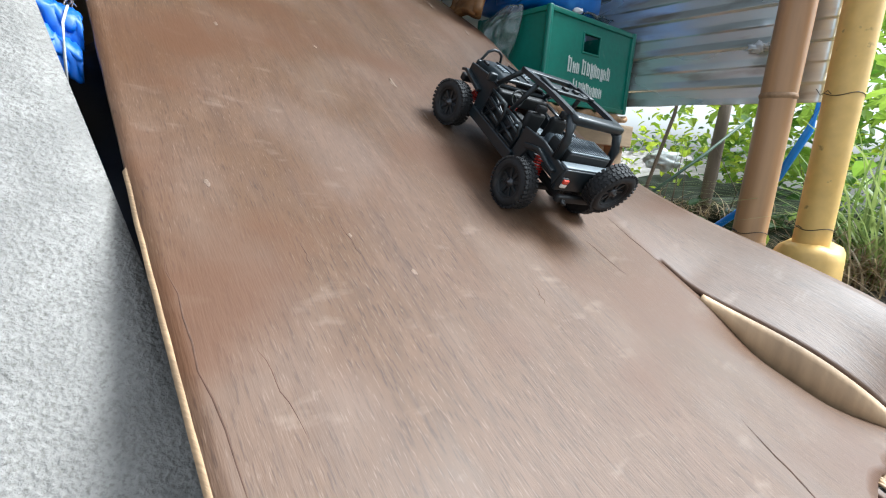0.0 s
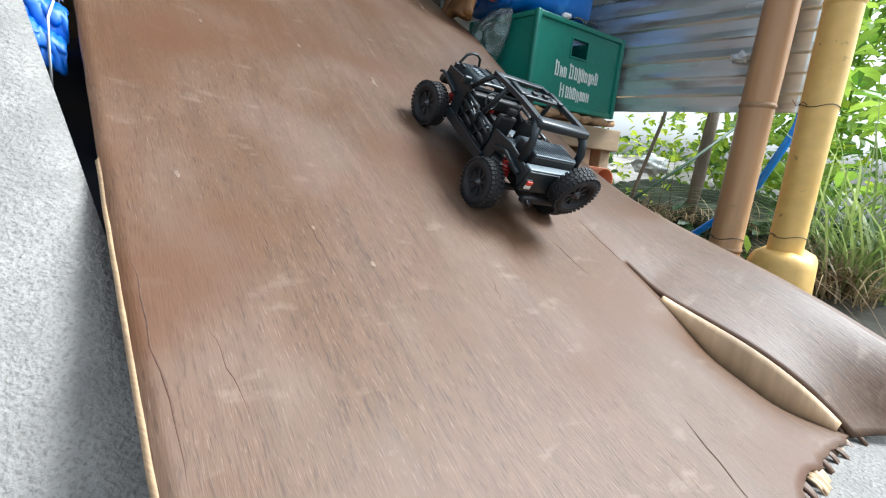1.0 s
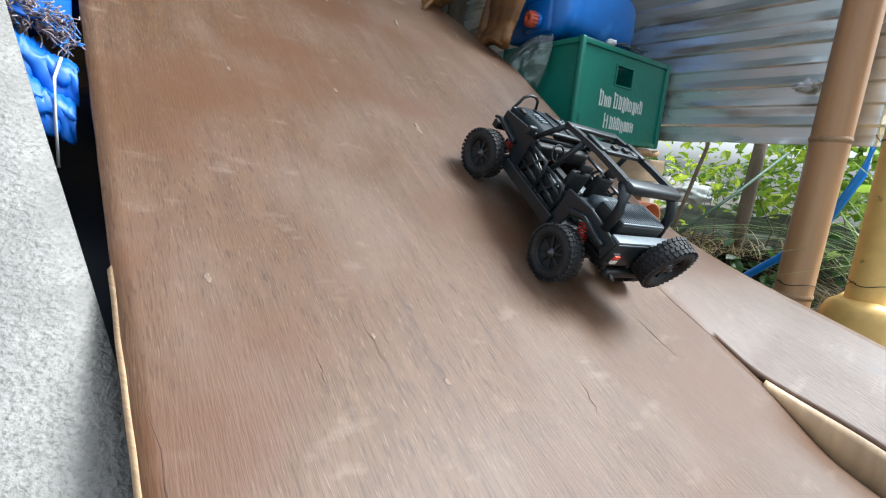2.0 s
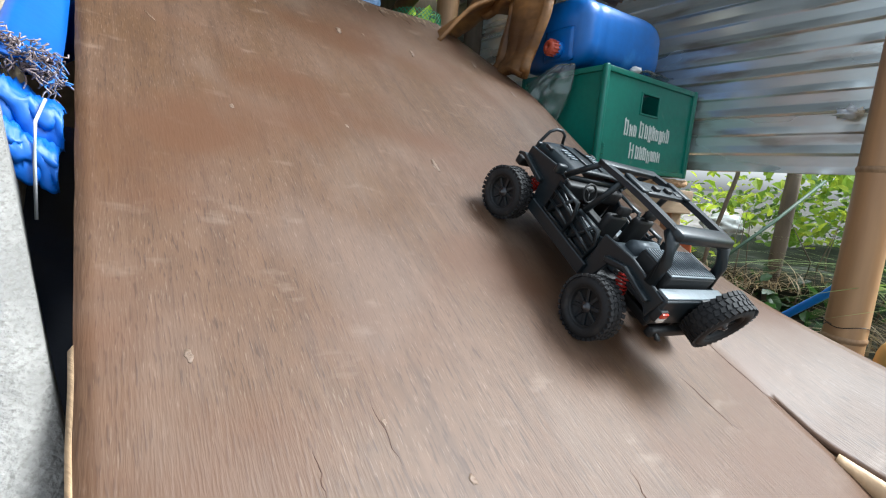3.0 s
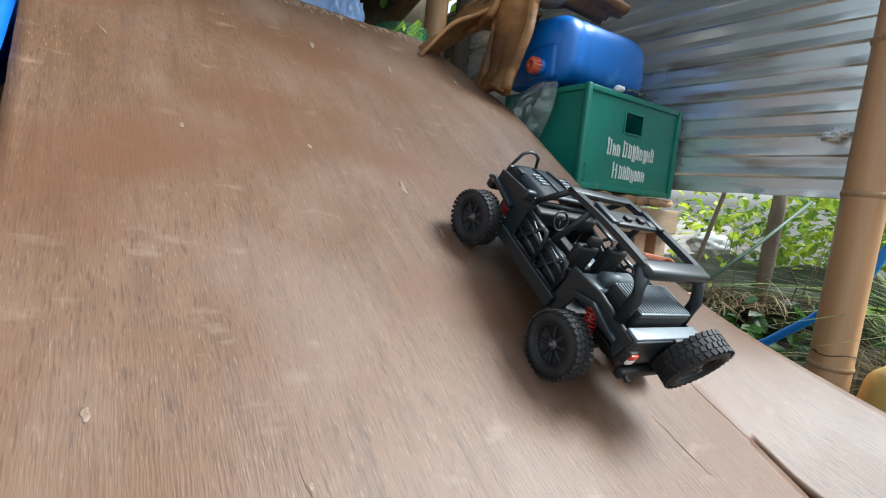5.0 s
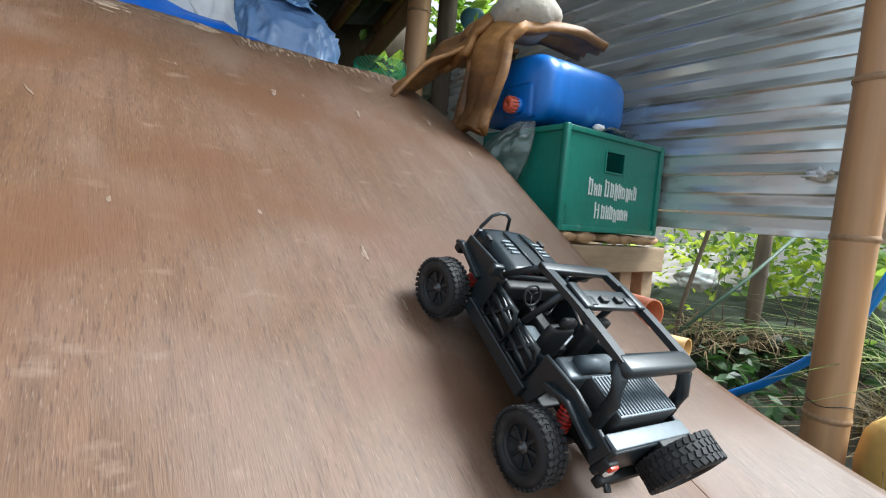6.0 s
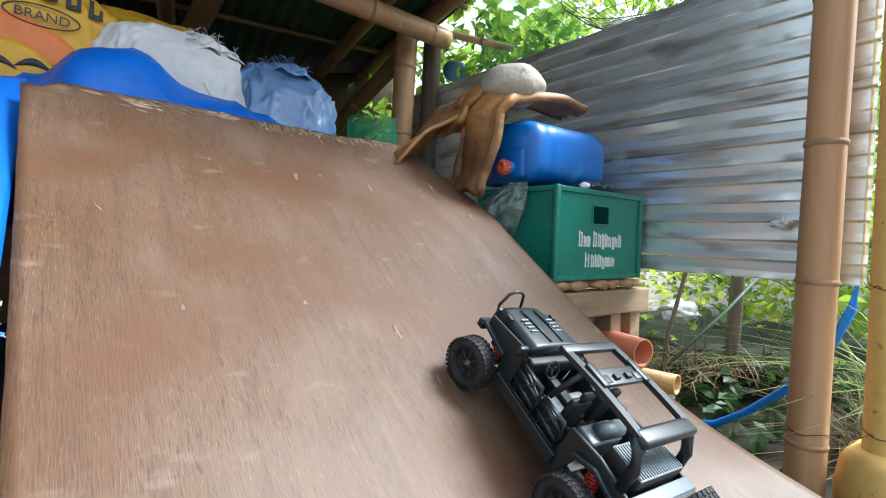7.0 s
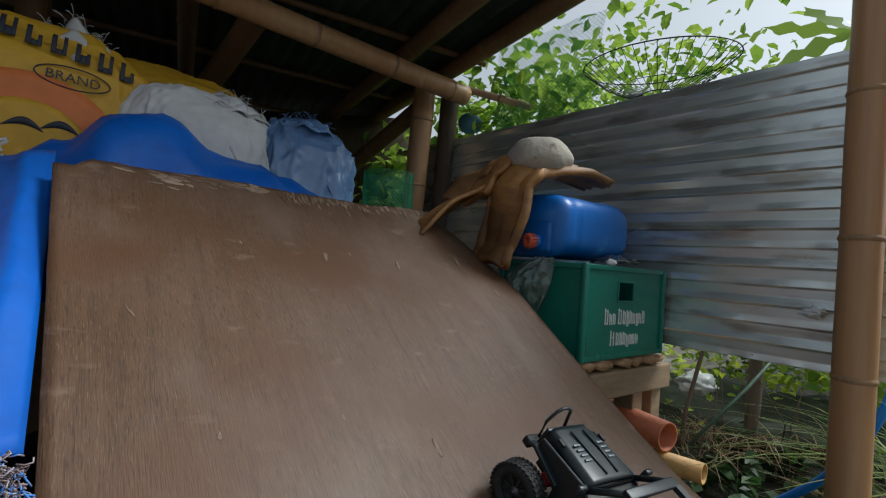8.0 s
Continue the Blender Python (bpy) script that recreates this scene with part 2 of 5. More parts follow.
def lathe(profile, sides=32, m=None):
    """Turn a profile of (radius, height) round z."""
    bm = bmesh.new()
    rings = [[bm.verts.new((r * math.cos(2 * math.pi * k / sides), r * math.sin(2 * math.pi * k / sides), h)) for k in range(sides)] for r, h in profile]
    for a, b in zip(rings, rings[1:]):
        for k in range(sides):
            bm.faces.new((a[k], a[(k + 1) % sides], b[(k + 1) % sides], b[k]))
    bm.faces.new(rings[0][::-1])
    bm.faces.new(rings[-1])
    bmesh.ops.remove_doubles(bm, verts=bm.verts[:], dist=1e-6)
    bmesh.ops.recalc_face_normals(bm, faces=bm.faces[:])
    if m:
        bm.transform(m)
    return bm


def sheet(f, nu, nv, thick, hole=None):
    """A warped sheet: f(a, b) gives the place for a, b from 0 to 1; thick metres under it."""
    bm = bmesh.new()
    top = [[Vector(f(i / nu, j / nv)) for j in range(nv + 1)] for i in range(nu + 1)]
    nor = [[((top[min(i + 1, nu)][j] - top[max(i - 1, 0)][j]).cross(top[i][min(j + 1, nv)] - top[i][max(j - 1, 0)])).normalized() for j in range(nv + 1)] for i in range(nu + 1)]
    a = [[bm.verts.new(top[i][j]) for j in range(nv + 1)] for i in range(nu + 1)]
    b = [[bm.verts.new(top[i][j] - nor[i][j] * thick) for j in range(nv + 1)] for i in range(nu + 1)]
    for i in range(nu):
        for j in range(nv):
            if hole and hole(i, j):
                continue
            bm.faces.new((a[i][j], a[i + 1][j], a[i + 1][j + 1], a[i][j + 1]))
            bm.faces.new((b[i][j], b[i][j + 1], b[i + 1][j + 1], b[i + 1][j]))
    for i in range(nu):
        bm.faces.new((a[i + 1][0], a[i][0], b[i][0], b[i + 1][0]))
        bm.faces.new((a[i][nv], a[i + 1][nv], b[i + 1][nv], b[i][nv]))
    for j in range(nv):
        bm.faces.new((a[0][j], a[0][j + 1], b[0][j + 1], b[0][j]))
        bm.faces.new((a[nu][j + 1], a[nu][j], b[nu][j], b[nu][j + 1]))
    return bm


def leaves(name, centres, spread, count, size, material, parent=None, seed=1, shape="leaf", droop=0.3):
    """Many small folded leaves round the given centres, as one mesh."""
    rnd = random.Random(seed)
    verts, faces = [], []
    for _ in range(count):
        c = Vector(rnd.choice(centres)) + Vector((rnd.gauss(0, 1) * spread[0], rnd.gauss(0, 1) * spread[1], rnd.gauss(0, 1) * spread[2]))
        ln = size * rnd.uniform(0.5, 1.4)
        wd = ln * (0.32 if shape == "leaf" else 0.07)
        d = Vector((rnd.gauss(0, 1), rnd.gauss(0, 1), rnd.gauss(-droop, 0.6))).normalized()
        side = d.cross(Vector((rnd.gauss(0, 0.4), rnd.gauss(0, 0.4), 1))).normalized()
        nrm = side.cross(d)
        k = len(verts)
        fold = nrm * wd * 0.3
        verts += [c, c + d * ln * 0.35 + side * wd + fold, c + d * ln * 0.75 + side * wd * 0.7 + fold, c + d * ln - nrm * ln * 0.1, c + d * ln * 0.75 - side * wd * 0.7 + fold, c + d * ln * 0.35 - side * wd + fold, c + d * ln * 0.45]
        faces += [(k, k + 1, k + 6), (k + 1, k + 2, k + 6), (k + 2, k + 3, k + 6), (k + 3, k + 4, k + 6), (k + 4, k + 5, k + 6), (k + 5, k, k + 6)]
    me = bpy.data.meshes.new(name)
    me.from_pydata(verts, [], faces)
    return part(name, me, material, parent)


def blades(name, roots, count, length, width, material, seed=1, lean=0.5, up=1.0):
    """Long arching blades rising from the given roots, as one mesh."""
    rnd = random.Random(seed)
    verts, faces = [], []
    for _ in range(count):
        r = Vector(rnd.choice(roots)) + Vector((rnd.gauss(0, 0.05), rnd.gauss(0, 0.05), 0))
        ang = rnd.uniform(0, 6.283)
        out = Vector((math.cos(ang), math.sin(ang), 0))
        side = Vector((-out.y, out.x, 0)) * width * rnd.uniform(0.6, 1.3)
        ln, le = length * rnd.uniform(0.5, 1.15), lean * rnd.uniform(0.3, 1.5)
        k = len(verts)
        for i in range(6):
            a = i / 5
            p = r + out * (ln * le * a * a) + Vector((0, 0, up * ln * (a - 0.55 * le * a * a)))
            w = side * (1 - a) ** 0.6
            verts += [p - w, p + w]
        faces += [(k + 2 * i, k + 2 * i + 1, k + 2 * i + 3, k + 2 * i + 2) for i in range(5)]
    me = bpy.data.meshes.new(name)
    me.from_pydata(verts, [], faces)
    return part(name, me, material)

# ---- ground and slab ----
def ground_z(x, y):
    far = max(0.0, y + 0.6 * x - 1.9)
    return -0.012 + min(0.10, 0.06 * far) * (1 if y > 1.2 else 0) + 0.02 * noise.noise(Vector((x * 3, y * 3, 0)))


bm = bmesh.new()
edge = [-400, -60, -12, -5, -3] + [-2 + 0.16 * i for i in range(44)] + [6, 8, 14, 60, 400]
grid = [[bm.verts.new((x, y, ground_z(x, y) if abs(x) < 20 and abs(y) < 20 else 0.08)) for y in edge] for x in edge]
for i in range(len(edge) - 1):
    for j in range(len(edge) - 1):
        bm.faces.new((grid[i][j], grid[i + 1][j], grid[i + 1][j + 1], grid[i][j + 1]))
tagged(part("ground", bm, SOIL), "dark damp garden soil behind the shed", "ground", kind="structure")

yard = sheet(lambda a, b: (-1.6 + 2.7 * a, -2.2 + 3.1 * b, 0.016 + 0.003 * noise.noise(Vector((a * 9, b * 9, 0)))), 20, 20, 0.05)
tagged(part("pavement", yard, CONCRETE), "rough grey concrete yard floor", "floor", kind="structure")


def slab_point(a, b):
    s = 0.24 + 0.571 * b
    u = -0.62 + (0.766 - 0.24 * s + 0.25 * max(0.0, 0.40 - s)) * a
    z = 0.01 + 1.04 * (s - 0.24)
    return W(u, s, z + 0.004 * noise.noise(Vector((u * 7, s * 7, 0))))


slab = part("concrete_slab", sheet(slab_point, 24, 24, 0.07), CONCRETE)
tagged(slab, "rough grey concrete slab leaning beside the ramp", "slab")

def tan_block():
    ob = part("stone_block", box(-0.62, 0.0, 0, 0.16, -0.5, 0.0, 0.02), TANBLOCK)
    ob.matrix_basis = Matrix.Translation(W(-0.035, 0.83, 0.665)) @ PLAN
    return tagged(ob, "weathered tan stone block behind the slab", "block")


tan_block()

# ---- plywood ramp ----
def ramp_z(u, s):
    return 0.055 + 0.346 * s - 0.074 * u + 0.392 * s * s - 0.018 * s * u + 0.018 * u * u - 0.12 * s ** 3


def lerp_table(x, table):
    for (a, p), (b, q) in zip(table, table[1:]):
        if x <= b:
            k = max(0.0, min(1.0, (x - a) / (b - a)))
            k = k * k * (3 - 2 * k)
            return p + (q - p) * k
    return table[-1][1]


def raised(s):
    """How far the outer edge of the torn strip stands up, easing off up the slope."""
    k = max(0.0, min(1.0, (s - 0.10) / 0.58))
    return 0.108 * (1 - k * k * (3 - 2 * k))


CUT_U, CUT_S = 0.752, 0.40


def flap_lift(s):
    x = max(0.0, min(1.0, (s - 0.045) / 0.29)) ** 0.75
    return 0.027 * math.sin(math.pi * x) ** 1.3 - 0.006 * max(0.0, 1 - s / 0.09)


def skew(u, s):
    """Sideways run of the tear: it swings outwards towards the foot."""
    k = max(0.0, 1 - abs(u - CUT_U) / 0.195)
    return max(0.0, 0.074 - 0.24 * s) * k * k * (3 - 2 * k)


def ramp_surface(u, s):
    if u > CUT_U:
        k = (u - CUT_U) / (0.95 - CUT_U)
        lift = flap_lift(s)
        return ramp_z(u, s) + lift + (raised(s) - lift) * k
    dip = max(0.0, (u - 0.655) / (CUT_U - 0.655))
    ease = lerp_table(s, ((0.0, 0.05), (0.04, 0.1), (0.14, 1.0), (0.2, 1.0), (0.31, 0.0), (2, 0.0)))
    return ramp_z(u, s) - 0.030 * dip ** 1.6 * ease


def ramp_board():
    top = thing("plywood_ramp", PLAN, "bent reddish-brown plywood ramp with a split, torn lower corner", "ramp")
    def left(s):
        return 0.047 - 0.027 * s + 0.0008 * noise.noise(Vector((s * 25, 0, 3)))
    def end(u):
        worn = lerp_table(u, ((0.0, 1.215), (0.06, 1.222), (0.075, 1.248), (0.38, 1.278), (0.58, 1.292), (0.8, 1.322), (0.9, 1.34), (2, 1.34)))
        return worn + 0.004 * noise.noise(Vector((u * 40, 5, 0)))
    bm = bmesh.new()
    NL, NR, NS = 56, 18, 110
    def row_s(u, j):
        k = j / NS
        if u > CUT_U + 1e-6:
            a = (u - CUT_U) / (0.95 - CUT_U)
            foot = 0.045 - 0.13 * a + 0.012 * noise.noise(Vector((a * 14, 7, 0))) + 0.006 * noise.noise(Vector((a * 60, 2, 0)))
        else:
            a = u / CUT_U
            foot = 0.0 if a < 0.70 else 0.05 * min(1, (a - 0.70) / 0.1) + 0.010 * noise.noise(Vector((a * 40, 1, 0)))
        return foot + (end(u) - foot) * k
    def place(u, s):
        lo = left(s)
        if u <= CUT_U + 1e-6:
            uu = lo + (u - 0.03) / (CUT_U - 0.03) * (CUT_U - lo)
        else:
            uu = u - max(0.0, s - 1.10) * 0.25 * (u - CUT_U) / (0.95 - CUT_U)
        drop = 0.0 if s < 1.05 or u <= CUT_U else -0.02 * ((u - CUT_U) / (0.95 - CUT_U)) ** 2 * (s - 1.05) / 0.2
        return uu, s, drop
    cols_l = [0.03 + (CUT_U - 0.03) * i / NL for i in range(NL + 1)]
    cols_r = [CUT_U + (0.95 - CUT_U) * i / NR for i in range(NR + 1)]
    SLIT = 29
    left_grid, right_grid = [], []
    for u in cols_l:
        col = []
        for j in range(NS + 1):
            uu, s, drop = place(u, row_s(u, j))
            col.append(bm.verts.new((uu + skew(uu, s), s, ramp_surface(min(uu, CUT_U), s))))
        left_grid.append(col)
    for i, u in enumerate(cols_r):
        col = []
        for j in range(NS + 1):
            if i == 0 and j >= SLIT:
                col.append(left_grid[-1][j])
                continue
            uu, s, drop = place(u + (0.0015 if i == 0 else 0), row_s(u + 1e-4, j) if j < SLIT + 6 or i else row_s(u, j))
            if i:
                base = row_s(CUT_U, j)
                k = min(1, i / 5)
                s = s if j < SLIT else base + (s - base) * k
            col.append(bm.verts.new((uu + skew(uu, s), s, ramp_surface(max(uu, CUT_U + 1e-4), s) + drop)))
        right_grid.append(col)
    for grid in (left_grid, right_grid):
        for i in range(len(grid) - 1):
            for j in range(NS):
                bm.faces.new((grid[i][j], grid[i + 1][j], grid[i + 1][j + 1], grid[i][j + 1]))
    bmesh.ops.recalc_face_normals(bm, faces=bm.faces[:])
    bm.normal_update()
    if sum(f.normal.z for f in bm.faces) < 0:
        bmesh.ops.reverse_faces(bm, faces=bm.faces[:])
    bmesh.ops.solidify(bm, geom=bm.faces[:], thickness=0.007)
    part("panel", bm, PLY, top)
    def torn(a, c):
        s = 0.062 + 0.24 * c
        lo, hi = ramp_surface(CUT_U, s) - 0.004, ramp_surface(CUT_U + 1e-4, s) - 0.0012
        return (CUT_U + skew(CUT_U, s) + 0.0002 - 0.030 * a * (1 - a), s, lo + max(0.001, hi - lo) * a)
    part("torn_face", sheet(torn, 6, 40, -0.003), BARE, top, "pale bare wood inside the tear")
    # pale veneer edge along the open side, with a splinter
    part("edge_strip", sheet(lambda a, b: (left(0.02 + 0.50 * b) - 0.003 + 0.0032 * a, 0.02 + 0.50 * b, ramp_surface(0.05, 0.02 + 0.50 * b) + 0.0015 - 0.004 * (1 - a)), 2, 60, 0.010), PLY_EDGE, top, "pale bare edge of the plies")
    # splits that follow the grain
    def split(u0, s0, u1, s1, w):
        path = [(u0 + (u1 - u0) * k / 12 + 0.004 * noise.noise(Vector((k * 0.7, u0 * 9, 0))), s0 + (s1 - s0) * k / 12) for k in range(13)]
        part("split", tube([(u, s, ramp_surface(u, s) - w * 0.55) for u, s in path], lambda k: w * (0.15 + math.sin(math.pi * k)), 6), PLY_DARK, top)
    for args in ((0.553, 0.178, 0.508, 0.03, 0.0014), (0.0455, 0.45, 0.058, 0.20, 0.0009), (0.091, 0.35, 0.104, 0.25, 0.0005), (0.214, 0.475, 0.222, 0.40, 0.0005),
                 (0.163, 0.44, 0.164, 0.40, 0.0006), (0.43, 0.372, 0.414, 0.325, 0.0008), (0.607, 0.443, 0.630, 0.345, 0.0011), (0.732, 0.50, 0.751, 0.335, 0.0012), (0.385, 1.277, 0.40, 1.22, 0.0016), (0.59, 1.29, 0.605, 1.235, 0.0016), (0.46, 1.283, 0.47, 1.25, 0.0012),
                 (0.415, 1.279, 0.425, 1.235, 0.0012), (0.66, 1.297, 0.68, 1.24, 0.0014), (0.72, 1.305, 0.735, 1.26, 0.0012)):
        split(*args)
    # frayed plies at the torn foot
    rnd = random.Random(5)
    for _ in range(34):
        u = rnd.uniform(0.57, 0.79)
        s = 0.052 + rnd.uniform(-0.012, 0.014)
        z = ramp_surface(u, s) - 0.006
        u += skew(u, s)
        d, w, lean = rnd.uniform(0.003, 0.012), rnd.uniform(0.005, 0.018), rnd.uniform(-0.4, 0.4)
        def chunk(a, b, u=u, s=s, z=z, d=d, w=w, lean=lean):
            taper = 1 - b * (0.55 + 0.45 * math.sin(a * 9 + u * 80))
            return (u + (a - 0.5) * w * (0.4 + 0.6 * taper) + lean * d * b, s + 0.010 - (d + 0.010) * b, z - 0.010 * b * b + 0.002 * math.sin(7 * a + u * 60))
        part("splinter", sheet(chunk, 4, 4, rnd.uniform(0.001, 0.003)), rnd.choice((PLY, PLY, PLY, BARE)), top)
    # worn pale flakes along the upper edge
    rnd = random.Random(31)
    for _ in range(150):
        u = rnd.choice((rnd.uniform(0.10, 0.36), rnd.uniform(0.40, 0.88), rnd.uniform(0.40, 0.78)))
        s = end(u) - abs(rnd.gauss(0.006, 0.016)) - 0.004
        du, ds = (rnd.uniform(0.008, 0.024), rnd.uniform(0.002, 0.007)) if u < 0.38 else (rnd.uniform(0.0015, 0.004), rnd.uniform(0.006, 0.016))
        turn = rnd.uniform(-0.05, 0.12)
        def flake(a, b, u=u, s=s, du=du, ds=ds, turn=turn):
            ang = 6.283 * a
            rr = b * (0.75 + 0.7 * noise.noise(Vector((math.cos(ang) * 1.8 + u * 70, math.sin(ang) * 1.8, s * 19))))
            uu = u + du * rr * math.cos(ang)
            ss = min(end(u) - 0.001, s + ds * rr * math.sin(ang) - turn * (uu - u))
            return (uu, ss, ramp_surface(uu, ss) + 0.0006)
        part("worn_flake", sheet(flake, 14, 2, 0.0003), WORN if rnd.random() < 0.6 else SCUFF, top)
    for u, s, r in ((0.18, 0.807, 0.007), (0.097, 0.507, 0.006), (0.336, 0.814, 0.006), (0.273, 1.106, 0.006), (0.489, 1.114, 0.007), (0.27, 0.393, 0.006), (0.22, 0.443, 0.004), (0.455, 0.758, 0.006)):
        def chip(a, b, u=u, s=s, r=r):
            ang = 6.283 * a
            rr = 0.7 * r * b * (0.8 + 0.5 * noise.noise(Vector((math.cos(ang) * 1.5 + u * 50, math.sin(ang) * 1.5, s * 9))))
            uu, ss = u + 0.8 * rr * math.cos(ang), s + rr * 1.2 * math.sin(ang)
            return (uu, ss, ramp_surface(uu, ss) + 0.0002)
        part("chip", sheet(chip, 14, 2, 0.0001), SCUFF, top)
    for u, s, du, ds, lean in ((0.459, 0.76, 0.004, 0.014, 0.1), (0.479, 0.683, 0.003, 0.011, 0.1), (0.104, 0.96, 0.0016, 0.010, -0.6), (0.43, 1.10, 0.006, 0.014, 0.2), (0.60, 1.10, 0.006, 0.014, 0.2), (0.80, 1.14, 0.006, 0.016, 0.2), (0.86, 1.05, 0.005, 0.016, 0.2)):
        def scuff(a, b, u=u, s=s, du=du, ds=ds, lean=lean):
            ang = 6.283 * a
            rr = b * (0.75 + 0.6 * noise.noise(Vector((math.cos(ang) * 1.8 + u * 50, math.sin(ang) * 1.8, s * 9))))
            ss = s + ds * rr * math.sin(ang)
            uu = u + du * rr * math.cos(ang) + lean * (ss - s)
            return (uu, ss, ramp_surface(uu, ss) + 0.0006)
        part("scuff", sheet(scuff, 22, 2, 0.0003), SCUFF, top)
    return top


ramp_board()

# bamboo pole under the split and timber props that carry the ramp
def bamboo(name, a, b, r, material, label, nodes=(), group="", taper=0.0, node_mat=None, bend=0.0):
    a, b = Vector(a), Vector(b)
    ob = thing(name, Matrix.Translation(a), label, "bamboo", group)
    d = b - a
    steps = 40
    sidev = d.cross(Vector((0.3, 0.2, 1))).normalized()
    path = [d * (k / steps) + sidev * bend * math.sin(math.pi * k / steps) for k in range(steps + 1)]
    part("culm", tube(path, lambda k: r * (1 - taper * k) * (1 + 0.012 * math.sin(k * 23)), 20), material, ob)
    for k in nodes:
        c = d * k + sidev * bend * math.sin(math.pi * k)
        t = d.normalized()
        rr = r * (1 - taper * k)
        part("node", tube([c - t * 0.007, c - t * 0.003, c, c + t * 0.003, c + t * 0.007], lambda q: rr * (1.012 + 0.065 * math.sin(math.pi * q)), 20, caps=False), node_mat or BAMBOO_NODE, ob)
    return ob


for u in (0.16, 0.5, 0.84):
    prop = part("timber_prop", box(-0.025, 0.025, -0.02, 0.02, 0, ramp_z(u, 1.15) - 0.03, 0.003), TIMBER)
    prop.matrix_basis = Matrix.Translation(W(u, 1.15, 0)) @ PLAN
    tagged(prop, "square timber prop standing under the ramp", "prop", "props under the ramp")

# ---- corrugated wall ----
WD = Vector((-0.6216, 0.7833, 0))
WN = Vector((0.7833, 0.6216, 0))
WALL0 = Vector((0.84, 1.335, 0))


def wall_frame(k, off, z):
    """k along the wall, off in front of it (towards the ramp), z up."""
    p = WALL0 + WD * k - WN * off
    return Vector((p.x, p.y, z))


def ribbed_sheet(name, k0, k1, z0, z1, label, pitch=0.1, phase=0.5):
    """Flat pans between narrow rolled ribs, every second rib lower and dented."""
    nk, nz = 120, int((z1 - z0) / 0.0018)
    m = Matrix(((-WD.x, 0, -WN.x, 0), (-WD.y, 0, -WN.y, 0), (0, 1, 0, 0), (0, 0, 0, 1)))
    def rib(d, half):
        x = max(0.0, 1 - abs(d) / (half * (1.8 if d > 0 else 0.5)))      # long upper flank, short lower one
        return x if d > 0 else x * x * (3 - 2 * x)
    def f(a, b):
        k, z = k1 + (k0 - k1) * a, z0 + (z1 - z0) * b
        wob = 0.0016 * noise.noise(Vector((k * 2.3, z * 5, 3))) + 0.0005 * noise.noise(Vector((k * 14, z * 14, 8)))
        ragged = 0.004 * noise.noise(Vector((k * 9, 2, 0))) * (1 if b in (0, 1) else 0)
        q = (z - z0) / pitch + phase
        major = (q - math.floor(q) - 0.5) * pitch
        q += 0.5
        minor = (q - math.floor(q) - 0.5) * pitch
        dent = 0.55 + 0.9 * noise.noise(Vector((k * 7, math.floor(q) * 3.7, 1))) + 0.5 * noise.noise(Vector((k * 30, math.floor(q) * 2.1, 4)))
        firm = 1 + 0.25 * noise.noise(Vector((k * 12, math.floor(q - 0.5) * 5.1, 6)))
        return (-k, z + ragged, 0.0076 * firm * rib(major, 0.0115) + 0.0060 * max(0.15, min(1.0, dent)) * rib(minor, 0.0100) + wob)
    ob = part(name, sheet(f, nk, nz, 0.0012), ZINC)
    ob.matrix_basis = Matrix.Translation(WALL0) @ m
    return tagged(ob, label, "wall", kind="structure")


ribbed_sheet("wall_sheet", -0.155, 1.75, 0.502, 1.283, "weathered galvanised ribbed iron sheet wall", phase=0.0)
bm = bmesh.new()
bmesh.ops.create_icosphere(bm, subdivisions=3, radius=0.021)
for v in bm.verts:
    v.co *= 1 + 1.1 * noise.noise(v.co * 110)
    v.co.z *= 0.6
scrap = part("plastic_scrap", bm, mat("white_foil", (0.86, 0.87, 0.88), 0.3, 0.2, 0.1, 60, 0.3))
scrap.location = wall_frame(0.006, 0.016, 0.643)
tagged(scrap, "crumpled white plastic scrap stuck to the iron sheet", "scrap")

# posts
post = bamboo("bamboo_post", (0.822, 1.222, -0.02), (0.846, 1.226, 1.75), 0.0400, BAMBOO, "tall brown bamboo post in front of the iron wall", (0.09, 0.3, 0.475, 0.66, 0.84), taper=0.05)
yel = bamboo("yellow_post", (0.922, 1.132, 0.0), (0.894, 1.118, 1.75), 0.0385, YELLOW, "yellow painted bamboo post on a footing", (0.42, 0.68), node_mat=YELLOW, taper=0.03)
foot = part("post_footing", lathe(((0.080, 0.0), (0.079, 0.06), (0.077, 0.125), (0.074, 0.140), (0.066, 0.152), (0.050, 0.158), (0.03, 0.160)), 9), YELLOW)
for v in foot.data.vertices:
    v.co *= 1 + 0.10 * noise.noise(v.co * 26)
foot.matrix_basis = pose(0.920, 1.131, 0.005, 0, 0, 17)
tagged(foot, "yellow painted concrete footing of the post, chipped", "footing")


def tie_wire(x, y, z, r, label):
    loop = [(x + r * math.cos(6.283 * k / 24), y + r * math.sin(6.283 * k / 24), z + 0.004 * math.sin(3 * 6.283 * k / 24)) for k in range(24)]
    top = thing("tie_wire", Matrix.Identity(4), label, "wire")
    part("loop", tube(loop, 0.0009, 5, closed=True), WIRE, top)
    part("twisted_end", tube([(x - r, y - 0.012, z), (x - r - 0.012, y - 0.016, z + 0.006), (x - r - 0.022, y - 0.010, z - 0.004), (x - r - 0.030, y - 0.004, z + 0.010)], 0.0009, 5), WIRE, top)


